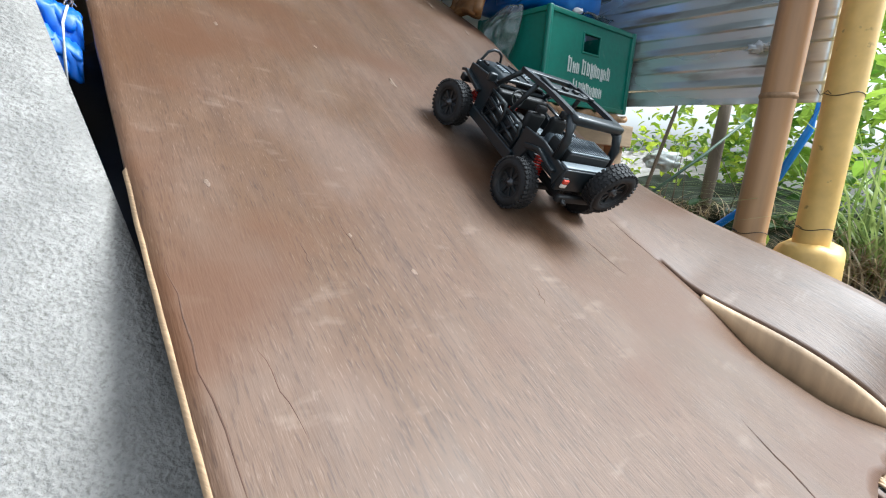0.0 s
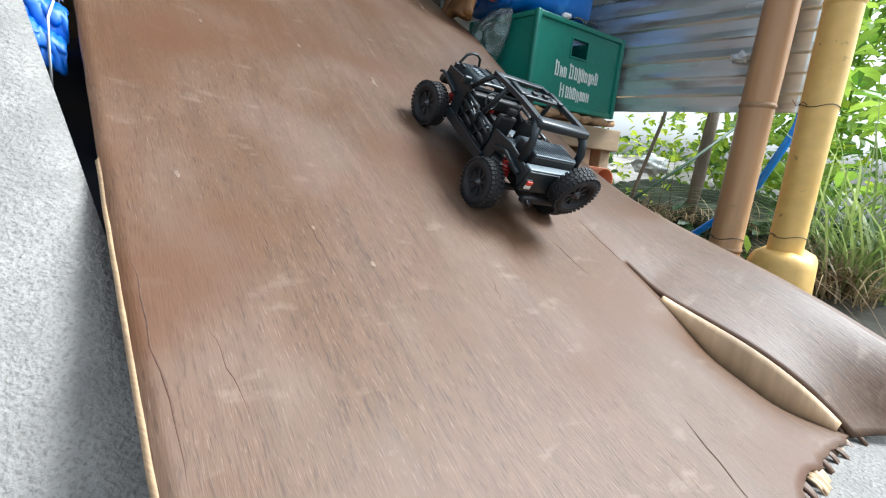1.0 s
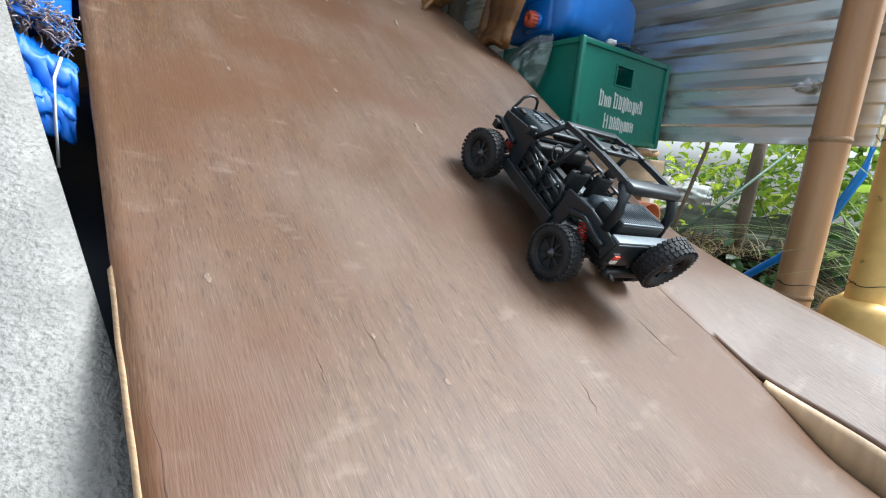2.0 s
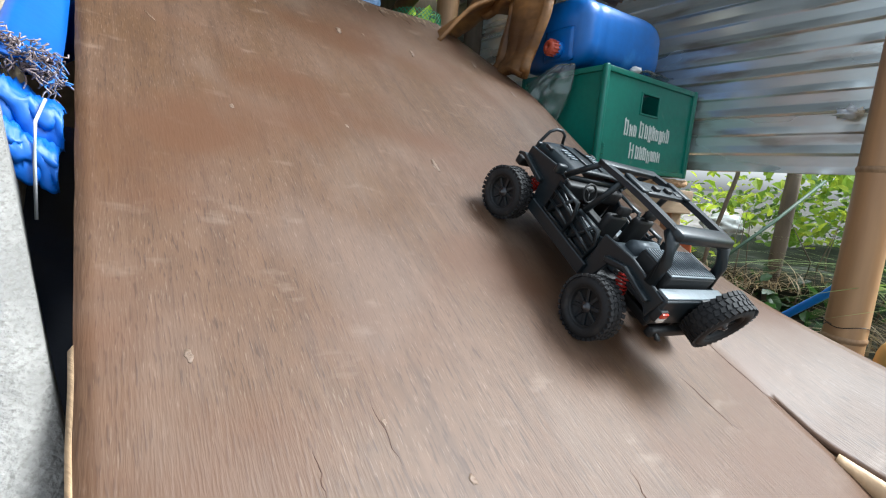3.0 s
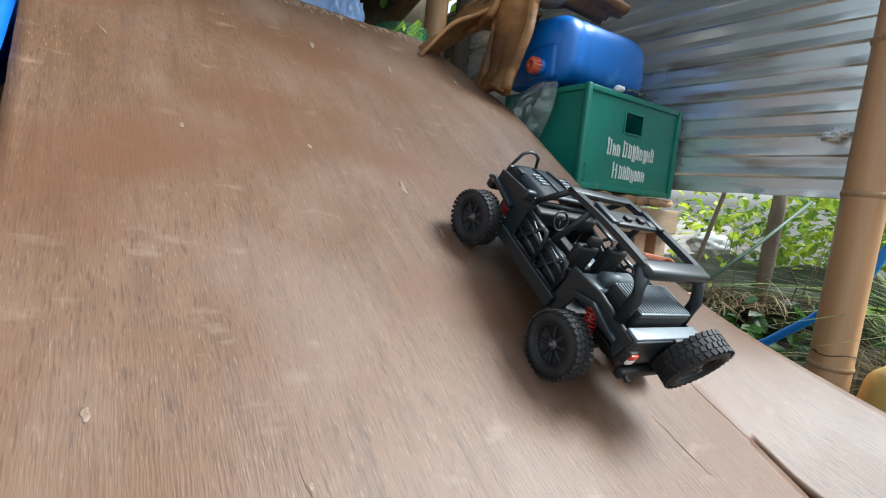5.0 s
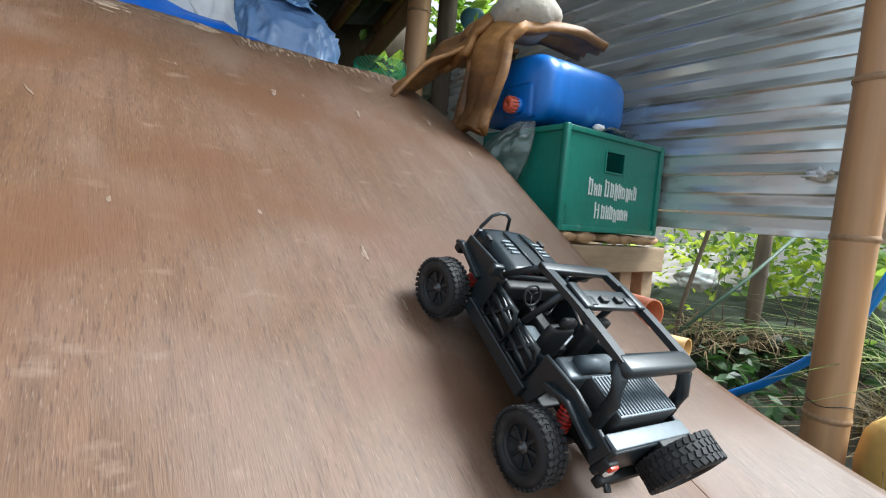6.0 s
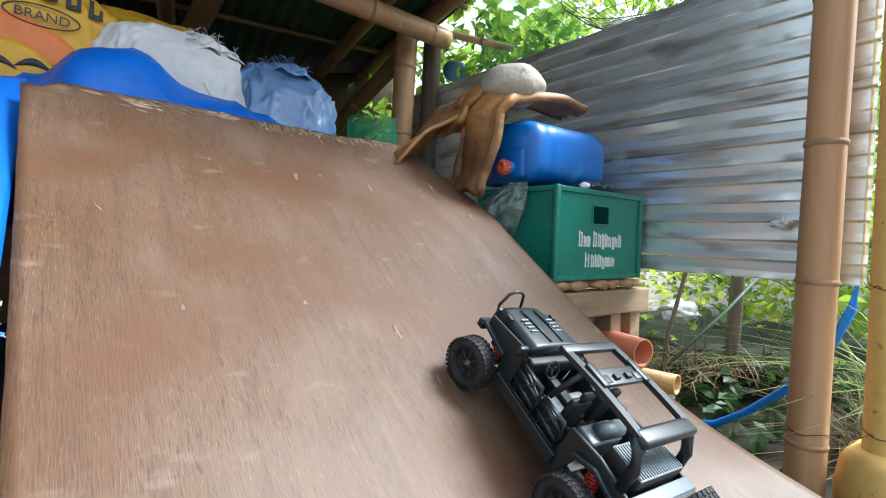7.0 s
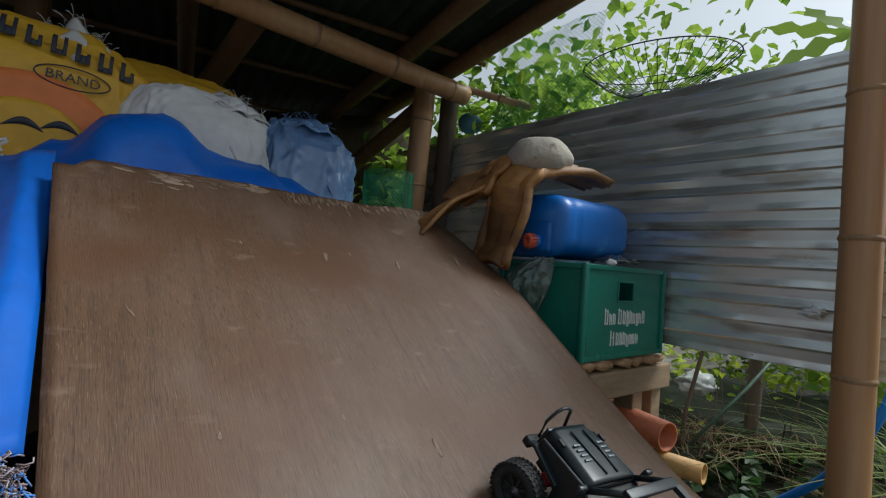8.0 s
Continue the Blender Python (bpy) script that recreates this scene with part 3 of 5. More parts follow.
tie_wire(0.9138, 1.1278, 0.510, 0.0395, "rusty wire tying the iron sheet to the yellow post")
tie_wire(0.9188, 1.1304, 0.20, 0.0398, "thin wire wound round the foot of the yellow post")
tie_wire(0.8246, 1.2224, 0.17, 0.0414, "thin wire wound round the bamboo post")

# ---- crate and what lies on and under it ----
def crate():
    top = thing("beer_crate", Matrix.Translation(W(1.037, 0.926, 0.484)) @ PLAN @ pose(0, 0, 0, 0, 1.2, 0), "green plastic bottle crate with white lettering marks", "crate")
    L, D, H = 0.405, 0.28, 0.247
    t = 0.008
    def panel_with_hole(hx0, hx1, hz0, hz1, length):
        bs = [box(0, length, 0, t, 0, hz0, 0), box(0, length, 0, t, hz1, H, 0), box(0, hx0, 0, t, hz0, hz1, 0), box(hx1, length, 0, t, hz0, hz1, 0)]
        return join(*bs)
    part("front_panel", panel_with_hole(0.158, 0.232, 0.155, 0.203, L), GREEN, top, smooth=False)
    b = panel_with_hole(0.158, 0.232, 0.155, 0.203, L)
    b.transform(Matrix.Translation((0, D - t, 0)))
    part("back_panel", b, GREEN, top, smooth=False)
    for x in (0.0, L - t):
        part("side_panel", box(x, x + t, t, D - t, 0, H, 0.001), GREEN, top, smooth=False)
    part("bottom_panel", box(t, L - t, t, D - t, 0, 0.01), GREEN, top, smooth=False)
    for k in range(1, 6):
        part("divider", box(L * k / 6 - 0.002, L * k / 6 + 0.002, t, D - t, 0.01, 0.15), BLACKHOLE, top, smooth=False)
    for x in (0, L):
        for y in (0, D):
            part("corner_post", box(x - 0.008, x + 0.008, y - 0.008, y + 0.008, -0.001, H + 0.002, 0.005), GREEN, top)
    for z in (0.0, H - 0.014):
        part("rim", join(box(-0.006, L + 0.006, -0.005, 0.004, z, z + 0.014, 0.002), box(-0.005, 0.004, 0, D, z, z + 0.014, 0.002), box(L - 0.004, L + 0.005, 0, D, z, z + 0.014, 0.002), box(-0.006, L + 0.006, D - 0.004, D + 0.005, z, z + 0.014, 0.002)), GREEN, top)
    part("handle_frame", join(box(0.153, 0.158, -0.003, t, 0.15, 0.208, 0.001), box(0.232, 0.237, -0.003, t, 0.15, 0.208, 0.001), box(0.158, 0.232, -0.003, t, 0.15, 0.155, 0.001), box(0.158, 0.232, -0.003, t, 0.203, 0.208, 0.001)), GREEN, top)
    for k in range(9):
        part("rib", box(0.006, 0.026, -0.003, 0.001, 0.012 + 0.006 * k, 0.0148 + 0.006 * k, 0.0006), GREEN, top)
    # printed marks: two rows of pale upright strokes, no letters
    rnd = random.Random(3)
    def marks(x0, x1, z0, height, caps):
        x = x0
        k = 0
        while x < x1:
            w = rnd.uniform(0.012, 0.017) * (1.5 if k in caps else 1.0)
            h = height * (1.45 if k in caps else rnd.choice((1.0, 1.0, 1.25)))
            low = -0.006 if rnd.random() < 0.18 else 0
            lean = 0.004
            bm = bmesh.new()
            for q, (dx, ww) in enumerate(((0.0, 0.0042), (w * 0.55, 0.0042))):
                hh = h if q == 0 else h * 0.9
                vs = [bm.verts.new(p) for p in ((x + dx, -0.0016, z0 + low), (x + dx + ww, -0.0016, z0 + low - 0.002), (x + dx + ww + lean * 0.3, -0.0016, z0 + hh * 0.5), (x + dx + ww - 0.0005, -0.0016, z0 + hh), (x + dx - 0.001, -0.0016, z0 + hh - 0.003), (x + dx + lean * 0.2, -0.0016, z0 + hh * 0.5))]
                bm.faces.new(vs)
            for zz in (z0 + 0.002, z0 + h * 0.82) if rnd.random() < 0.7 else (z0 + h * 0.5,):
                vs = [bm.verts.new(p) for p in ((x + 0.003, -0.0017, zz), (x + w * 0.62, -0.0017, zz - 0.002), (x + w * 0.62, -0.0017, zz + 0.0015), (x + 0.003, -0.0017, zz + 0.0035))]
                bm.faces.new(vs)
            geom = bmesh.ops.extrude_face_region(bm, geom=bm.faces[:])
            for v in geom["geom"]:
                if isinstance(v, bmesh.types.BMVert):
                    v.co.y += 0.0012
            bmesh.ops.recalc_face_normals(bm, faces=bm.faces[:])
            part("printed_mark", bm, WHITE, top, smooth=False)
            x += w + rnd.uniform(0.001, 0.003) + (0.009 if k == 2 and len(caps) > 1 else 0)
            k += 1
    marks(0.098, 0.292, 0.092, 0.030, (0, 3))
    marks(0.130, 0.262, 0.036, 0.028, (0,))
    return top


crate()


def bumpy(radius, squash, sub=4, amount=0.15, scale=3, seed=0.0, power=None):
    bm = bmesh.new()
    bmesh.ops.create_icosphere(bm, subdivisions=sub, radius=1)
    for v in bm.verts:
        c = v.co.copy()
        if power:
            c = Vector([math.copysign(abs(q) ** power, q) for q in c])
        k = 1 + amount * noise.noise(v.co * scale + Vector((seed, 0, 0))) + amount * 0.35 * noise.noise(v.co * scale * 3 + Vector((seed, 4, 0)))
        v.co = Vector((c.x * radius * squash[0] * k, c.y * radius * squash[1] * k, c.z * radius * squash[2] * k))
    return bm


def jerrycan():
    """A big can on its side: flat end with a sunk cap, the far end drawn in and rounded."""
    top = thing("jerrycan", Matrix.Translation(W(1.022, 0.985, 0.737)) @ PLAN, "blue plastic water container lying on the crate", "container")
    L, D, H = 0.395, 0.255, 0.178
    bm = bmesh.new()
    rings, steps = [], 44
    for i in range(31):
        a = i / 30
        x = L * a
        end0 = max(0.0, 1 - a / 0.09)
        end1 = max(0.0, (a - 0.62) / 0.38)
        k = (1 - 0.16 * end0 ** 2.4) * max(0.0, 1 - end1 ** 2.6) ** 0.42
        k = max(k, 0.02)
        ring = []
        for q in range(steps):
            ang = 6.28319 * q / steps
            c, w = math.cos(ang), math.sin(ang)
            y = math.copysign(abs(c) ** 0.52, c) * D / 2 * k
            z = math.copysign(abs(w) ** 0.52, w) * H / 2 * k
            groove = 0.0035 * max(0.0, 1 - abs(a - 0.17) / 0.022)
            p = Vector((x, y * (1 - groove * 9), z * (1 - groove * 9)))
            p += Vector((0, 1, 1)) * 0.003 * noise.noise(p * 9)
            if z < 0:
                p.z = max(p.z, -H / 2 + 0.002)
            ring.append(bm.verts.new((p.x, p.y + D / 2, p.z + H / 2)))
        rings.append(ring)
    for p, q in zip(rings, rings[1:]):
        for k in range(steps):
            bm.faces.new((p[k], p[(k + 1) % steps], q[(k + 1) % steps], q[k]))
    bm.faces.new(rings[0])
    bm.faces.new(rings[-1])
    bmesh.ops.recalc_face_normals(bm, faces=bm.faces[:])
    part("body", bm, BLUE, top)
    part("recess", box(-0.006, 0.010, 0.035, 0.135, 0.016, 0.100, 0.012), BLUE, top)
    m = pose(-0.012, 0.080, 0.045, 0, -90, 0)
    part("neck", lathe(((0.020, -0.012), (0.020, 0.012)), 20, m), BLUE, top)
    cap = part("cap", lathe(((0.0, 0.030), (0.004, 0.030), (0.004, 0.034), (0.013, 0.034), (0.018, 0.031), (0.019, 0.006), (0.019, 0.004)), 20, m), REDCAP, top, "red screw cap")
    for k in range(14):
        part("grip_rib", box(0.0185, 0.0205, -0.0014, 0.0014, 0.008, 0.029, 0, m @ pose(0, 0, 0, 0, 0, 360 * k / 14)), REDCAP, cap)
    part("handle", tube([(0.012, 0.175, 0.150), (-0.014, 0.18, 0.140), (-0.018, 0.185, 0.095), (-0.012, 0.19, 0.050), (0.010, 0.19, 0.036)], 0.012, 10), BLUE, top)
    part("dried_patch", bumpy(0.030, (1.6, 0.8, 0.06), 3, 0.5, 2, 3), mat("cream_stain", (0.62, 0.52, 0.30), 0.8, 0, 0.3, 50, 0.2), top, "dried cream-coloured stain").location = (0.10, 0.085, 0.174)
    return top


jerrycan()


def brown_sheets():
    """Warped brown sheets piled on the container and sagging over its end."""
    def strip(u0, s0, z0, u1, s1, z1, wid, sag, rise, seed, name, label):
        def f(a, b):
            u, s = u0 + (u1 - u0) * a, s0 + (s1 - s0) * a
            z = z0 + (z1 - z0) * a + rise * math.sin(math.pi * min(1, a * 1.15)) - sag * max(0, 0.35 - a) ** 2 * 8
            du = (b - 0.5) * wid
            z += 0.016 * math.sin(b * 7 + seed + a * 2.5) + 0.028 * noise.noise(Vector((a * 3, b * 3, seed)))
            return W(u + du * 0.5, s + du * 0.9, z)
        tagged(part(name, sheet(f, 28, 14, 0.010), BARK), label, "sheet", "brown sheets on the container")
    def drape(name, path, s0, wid, shift, seed, label, thick=0.011):
        def f(a, b):
            k = a * (len(path) - 1)
            i = min(int(k), len(path) - 2)
            t = k - i
            t = t * t * (3 - 2 * t) * 0.5 + t * 0.5
            u = path[i][0] + (path[i + 1][0] - path[i][0]) * t
            z = path[i][1] + (path[i + 1][1] - path[i][1]) * t
            s = s0 + shift * a + wid * (b + 0.10 * noise.noise(Vector((a * 6, seed, b * 2)))) * (0.55 + 0.45 * a)
            z += 0.006 * math.sin(b * 9 + seed + a * 3) + 0.028 * noise.noise(Vector((a * 3.5, b * 3, seed)))
            u += 0.005 * math.sin(b * 8 + seed) + 0.02 * noise.noise(Vector((a * 3, b * 4, seed + 5)))
            return W(u, s, z)
        tagged(part(name, sheet(f, 40, 20, thick), BARK), label, "sheet", "brown sheets on the container")
    drape("bark_sheet", ((1.25, 0.950), (1.16, 0.962), (1.06, 0.968), (0.99, 0.955), (0.955, 0.905), (0.945, 0.83), (0.935, 0.76), (0.925, 0.71)), 1.00, 0.17, 0.06, 0.3, "big thick brown sheet draped over the end of the container", 0.024)
    drape("bark_sheet", ((1.21, 0.995), (1.10, 1.000), (1.00, 0.99), (0.945, 0.95), (0.915, 0.89)), 1.08, 0.16, 0.08, 2.7, "curled brown sheet lying under the stone", 0.020)
    strip(0.78, 1.30, 0.79, 1.10, 1.20, 0.93, 0.18, 0.0, 0.06, 5.7, "bark_sheet", "dark brown sheet crumpled behind the ramp edge")


brown_sheets()
st = part("round_stone", bumpy(0.084, (1.06, 1.0, 0.72), 4, 0.07, 1.6, 2.0), STONE)
st.location = W(1.045, 1.095, 1.012)
tagged(st, "pale rounded stone weighing down the brown sheets", "stone")

def film_bag():
    """A thin, dusty film hanging from the rim, drawn to a point and creased."""
    def f(a, b):
        w = 0.135 * (0.10 + 0.9 * math.sin(math.pi * min(1.0, 0.06 + 0.86 * b)) ** 0.8)
        x = -0.03 * b + (a - 0.62) * w - 0.03 * math.sin(2.4 * b)
        y = -0.010 - 0.022 * math.sin(math.pi * a) * math.sin(math.pi * b) + 0.010 * noise.noise(Vector((a * 5, b * 4, 3))) + 0.005 * noise.noise(Vector((a * 16, b * 9, 8)))
        return (x, y, 0.006 - 0.17 * b)
    ob = part("film_bag", sheet(f, 30, 36, 0.0012), CLEARBAG)
    ob.matrix_basis = Matrix.Translation(W(1.022, 1.03, 0.735)) @ PLAN @ pose(0, 0, 0, 0, 0, -62)
    return tagged(ob, "dusty clear plastic film bag hanging on the crate", "bag")


film_bag()
film = sheet(lambda a, b: (0.15 * a, 0.10 * b, 0.004 + 0.016 * math.sin(math.pi * a) * math.sin(math.pi * b) + 0.012 * noise.noise(Vector((a * 6, b * 6, 2)))), 24, 18, 0.0012)
film = part("plastic_film", film, CLEARBAG)
film.matrix_basis = Matrix.Translation(W(1.19, 0.93, 0.737)) @ PLAN
tagged(film, "crumpled clear plastic film on the crate rim", "film")


def plank(name, u0, u1, s0, s1, z0, z1, label, material=TIMBER, tilt=0, group="planks under the crate"):
    ob = part(name, box(0, u1 - u0, 0, s1 - s0, 0, z1 - z0, 0.004), material, smooth=False)
    ob.matrix_basis = Matrix.Translation(W(u0, s0, z0)) @ PLAN @ pose(0, 0, 0, 0, tilt, 0)
    return tagged(ob, label, "plank", group)


scrap3 = part("paper_scrap", bumpy(0.014, (1.0, 0.6, 0.6), 3, 0.4, 2, 4), SACKWHITE)
scrap3.location = W(1.16, 0.928, 0.737)
tagged(scrap3, "small white scrap on the rim of the crate", "scrap")


plank("wood_beam", 0.93, 1.50, 0.915, 0.975, 0.385, 0.455, "old sawn timber beam carrying the crate", tilt=1.5)
plank("wood_beam", 0.93, 1.50, 1.14, 1.20, 0.385, 0.455, "old sawn timber beam carrying the crate", tilt=1.5)
for u in (1.33, 1.44):
    plank("timber_upright", u, u + 0.055, 0.94, 1.0, 0.0, 0.382, "short rough timber upright under the beam")
plank("timber_upright", 0.98, 1.03, 0.94, 1.0, 0.0, 0.392, "short rough timber upright under the beam")
rnd = random.Random(8)
for k, (u, r) in enumerate(((1.075, 0.022), (1.14, 0.026), (1.25, 0.024), (1.315, 0.022), (1.385, 0.024), (1.44, 0.02))):
    bm = tube([(0, 0.0, 0), (0, 0.1, 0.002), (0, 0.24, 0)], r, 18)
    for v in bm.verts:
        v.co.z = v.co.z * 0.5 * (1 + 0.6 * noise.noise(v.co * 40 + Vector((k, 0, 0))))
        v.co.x *= 1.25 + 0.4 * noise.noise(v.co * 30 + Vector((0, k, 0)))
        v.co.y += 0.012 * noise.noise(v.co * 25 + Vector((0, 0, k)))
    ob = part("split_log", bm, mat("log_end", (0.55, 0.33, 0.17), 0.8, 0, 0.4, 60, 0.3) if k == 0 else bpy.data.materials["log_end"])
    ob.matrix_basis = Matrix.Translation(W(u, 0.918, 0.470 - (u - 1.07) * 0.03)) @ PLAN
    tagged(ob, "short round log laid between beam and crate", "log", "logs under the crate")


def open_pipe(name, a, b, r, wall, material, label):
    a, b = Vector(a), Vector(b)
    d = b - a
    m = Matrix.Translation(a) @ d.to_track_quat("Z", "Y").to_matrix().to_4x4()
    bm = bmesh.new()
    sides, prof = 28, ((r, 0), (r, d.length), (r - wall, d.length), (r - wall, 0))
    rings = [[bm.verts.new((q * math.cos(6.28319 * k / sides), q * math.sin(6.28319 * k / sides), h)) for k in range(sides)] for q, h in prof]
    for p, q in zip(rings, rings[1:] + rings[:1]):
        for k in range(sides):
            bm.faces.new((p[k], p[(k + 1) % sides], q[(k + 1) % sides], q[k]))
    bmesh.ops.recalc_face_normals(bm, faces=bm.faces[:])
    bm.transform(m)
    return tagged(part(name, bm, material), label, "pipe")


open_pipe("clay_pipe", (0.40, 1.76, 0.285), (0.548, 1.46, 0.278), 0.040, 0.005, CLAY, "orange drain pipe lying under the crate")
open_pipe("ochre_tube", (0.43, 1.60, 0.205), (0.615, 1.40, 0.210), 0.027, 0.004, OLDTUBE, "broken ochre tube lying below the pipe")
plank("rough_board", 1.0, 1.4, 1.0, 1.3, 0.10, 0.165, "rough board stacked under the pipes", GREYWOOD)

# ---- hose, wood stake and garden litter ----
hose = part("garden_hose", tube([(0.70, 1.60, 0.03), (0.79, 1.512, 0.058), (0.838, 1.453, 0.115), (0.892, 1.388, 0.20), (0.94, 1.32, 0.31), (0.972, 1.285, 0.44), (0.99, 1.29, 0.53), (1.01, 1.34, 0.62)], 0.0105, 12), BLUECLEAN)
tagged(hose, "blue plastic hose arching up to the post", "hose")
wp = part("wood_stake", tube([(1.008, 1.80, -0.05), (1.018, 1.80, 0.12), (1.026, 1.802, 0.28), (1.031, 1.80, 0.45), (1.037, 1.80, 0.62)], lambda k: 0.0215 + 0.003 * math.sin(k * 17), 9), GREYWOOD)
tagged(wp, "old grey wooden stake behind the iron wall", "stake")
stick = part("green_stick", tube([(0.70, 1.62, 0.20), (0.93, 1.70, 0.36), (1.12, 1.78, 0.50)], 0.0055, 8), mat("green_stick", (0.05, 0.10, 0.06), 0.6, 0, 0.3, 40, 0.1))
tagged(stick, "thin dark green stick leaning in the weeds", "stick")
stem = part("woody_plant", tube([(0.76, 1.80, 0.0), (0.79, 1.80, 0.25), (0.85, 1.80, 0.50), (0.87, 1.82, 0.62)], 0.007, 7), GREYWOOD)
tagged(stem, "thin dark woody plant behind the crate", "plant")

blades("dry_straw", [(0.80 + 0.05 * i, 1.75 + 0.04 * (i % 4), 0.12 + 0.02 * (i % 3)) for i in range(10)], 260, 0.22, 0.0022, STRAW, 4, 1.2, 0.45)
tagged(bpy.data.objects["dry_straw"], "dry straw and twigs lying in the weeds", "straw", kind="stuff")
leaves("vine_leaves", [(0.85 + 0.12 * i, 2.0 + 0.1 * (i % 3), 0.36 + 0.05 * (i % 4)) for i in range(9)], (0.09, 0.10, 0.10), 620, 0.040, LEAFLIME, None, 11)
tagged(bpy.data.objects["vine_leaves"], "bright green vine leaves under the iron wall", "leaves", kind="stuff")
leaves("weeds", [(0.8 + 0.13 * i, 1.62 + 0.11 * (i % 5), 0.05 + 0.03 * (i % 3)) for i in range(14)], (0.12, 0.12, 0.05), 900, 0.06, LEAFDARK, None, 12)
tagged(bpy.data.objects["weeds"], "low dark green weeds on the soil", "weeds", kind="stuff")
blades("tall_grass", [(1.30, 1.35, 0.0), (1.36, 1.45, 0.0), (1.42, 1.30, 0.0), (1.5, 1.5, 0.0), (1.45, 1.62, 0.0)], 150, 0.70, 0.0055, GRASS, 6, 0.85)
tagged(bpy.data.objects["tall_grass"], "tall arching grass clump beside the yellow post", "grass", kind="stuff")
blades("dead_grass", [(1.22, 1.32, 0.0), (1.30, 1.38, 0.0), (1.16, 1.42, 0.0)], 300, 0.38, 0.003, STRAW, 7, 1.1, 0.7)
tagged(bpy.data.objects["dead_grass"], "dry brown grass at the foot of the clump", "grass", kind="stuff")

bank = part("earth_bank", bumpy(0.42, (1.5, 0.8, 0.55), 5, 0.35, 2.2, 7.0), mat("mossy_earth", (0.06, 0.075, 0.045), 0.9, 0, 0.5, 18, 0.6, tint=(0.03, 0.035, 0.022)))
bank.location = (1.28, 2.12, 0.02)
tagged(bank, "mossy dark earth bank in the weeds", "bank")
wrap = part("plastic_wrap", bumpy(0.05, (1.3, 0.8, 0.7), 4, 0.5, 2.4, 2.0), mat("milky_plastic", (0.62, 0.64, 0.62), 0.3, 0, 0.3, 30, 0.2))
wrap.location = (0.86, 1.86, 0.33)
tagged(wrap, "crumpled milky plastic wrap caught in the straw", "plastic wrap")
for k in range(7):
    a = Vector((0.78 + 0.09 * k, 1.72 + 0.05 * (k % 3), 0.05 + 0.02 * (k % 2)))
    tagged(part("twig", tube([a, a + Vector((0.06 - 0.03 * (k % 3), 0.04, 0.16)), a + Vector((0.10 - 0.05 * (k % 4), 0.06, 0.34))], lambda q: 0.004 * (1.1 - q), 6), GREYWOOD), "thin dry twig standing in the weeds", "twig", "twigs in the weeds")

# ---- sacks and tarpaulin behind the ramp ----
def sack(name, u, s, z, w, d, h, material, label, seed, lean=0.0, tuft=True, power=0.62, crease=0.45):
    top = thing(name, Matrix.Translation(W(u, s, z)) @ PLAN @ pose(0, 0, 0, 0, lean, 0), label, "sack")
    bm = bmesh.new()
    bmesh.ops.create_icosphere(bm, subdivisions=6, radius=1)
    for v in bm.verts:
        c = Vector([math.copysign(abs(q) ** power, q) for q in v.co])
        wr = 0.05 * noise.noise(v.co * 2.2 + Vector((seed, 0, 0))) + 0.022 * abs(noise.noise(Vector((v.co.x * 4, v.co.y * 4, v.co.z * 1.6)) + Vector((0, seed, 0)))) + 0.012 * noise.noise(v.co * 11 + Vector((0, 0, seed)))
        fold = noise.noise(Vector((v.co.x * 3.2 + v.co.z * 1.5, v.co.y * 3.2, v.co.z * 2.1 + seed * 3)))
        fold2 = noise.noise(Vector((v.co.x * 8 - v.co.z * 4, v.co.y * 8, v.co.z * 3.5 - seed)))
        wr += crease * ((1 - abs(fold)) ** 6 * 0.05 + (1 - abs(fold2)) ** 8 * 0.025)
        pinch = 1 - 0.30 * max(0, v.co.z) ** 4
        v.co = Vector((c.x * w / 2 * (1 + wr * 1.6) * pinch, c.y * d / 2 * (1 + wr * 1.6) * pinch, h / 2 + c.z * h / 2 * (1 + wr)))
    part("bag", bm, material, top)
    if tuft:
        rnd = random.Random(int(seed * 10))
        def f(a, b):
            ang = 6.283 * a
            r = 0.045 + 0.055 * b + 0.02 * noise.noise(Vector((math.cos(ang) * 2, math.sin(ang) * 2, b * 3 + seed)))
            return (r * math.cos(ang) * w * 2.6, r * math.sin(ang) * d * 1.6, h * (0.97 + 0.10 * b) + 0.03 * noise.noise(Vector((math.cos(ang) * 3, math.sin(ang) * 3, seed))))
        part("gathered_neck", sheet(f, 40, 5, 0.002), material, top)
    return top


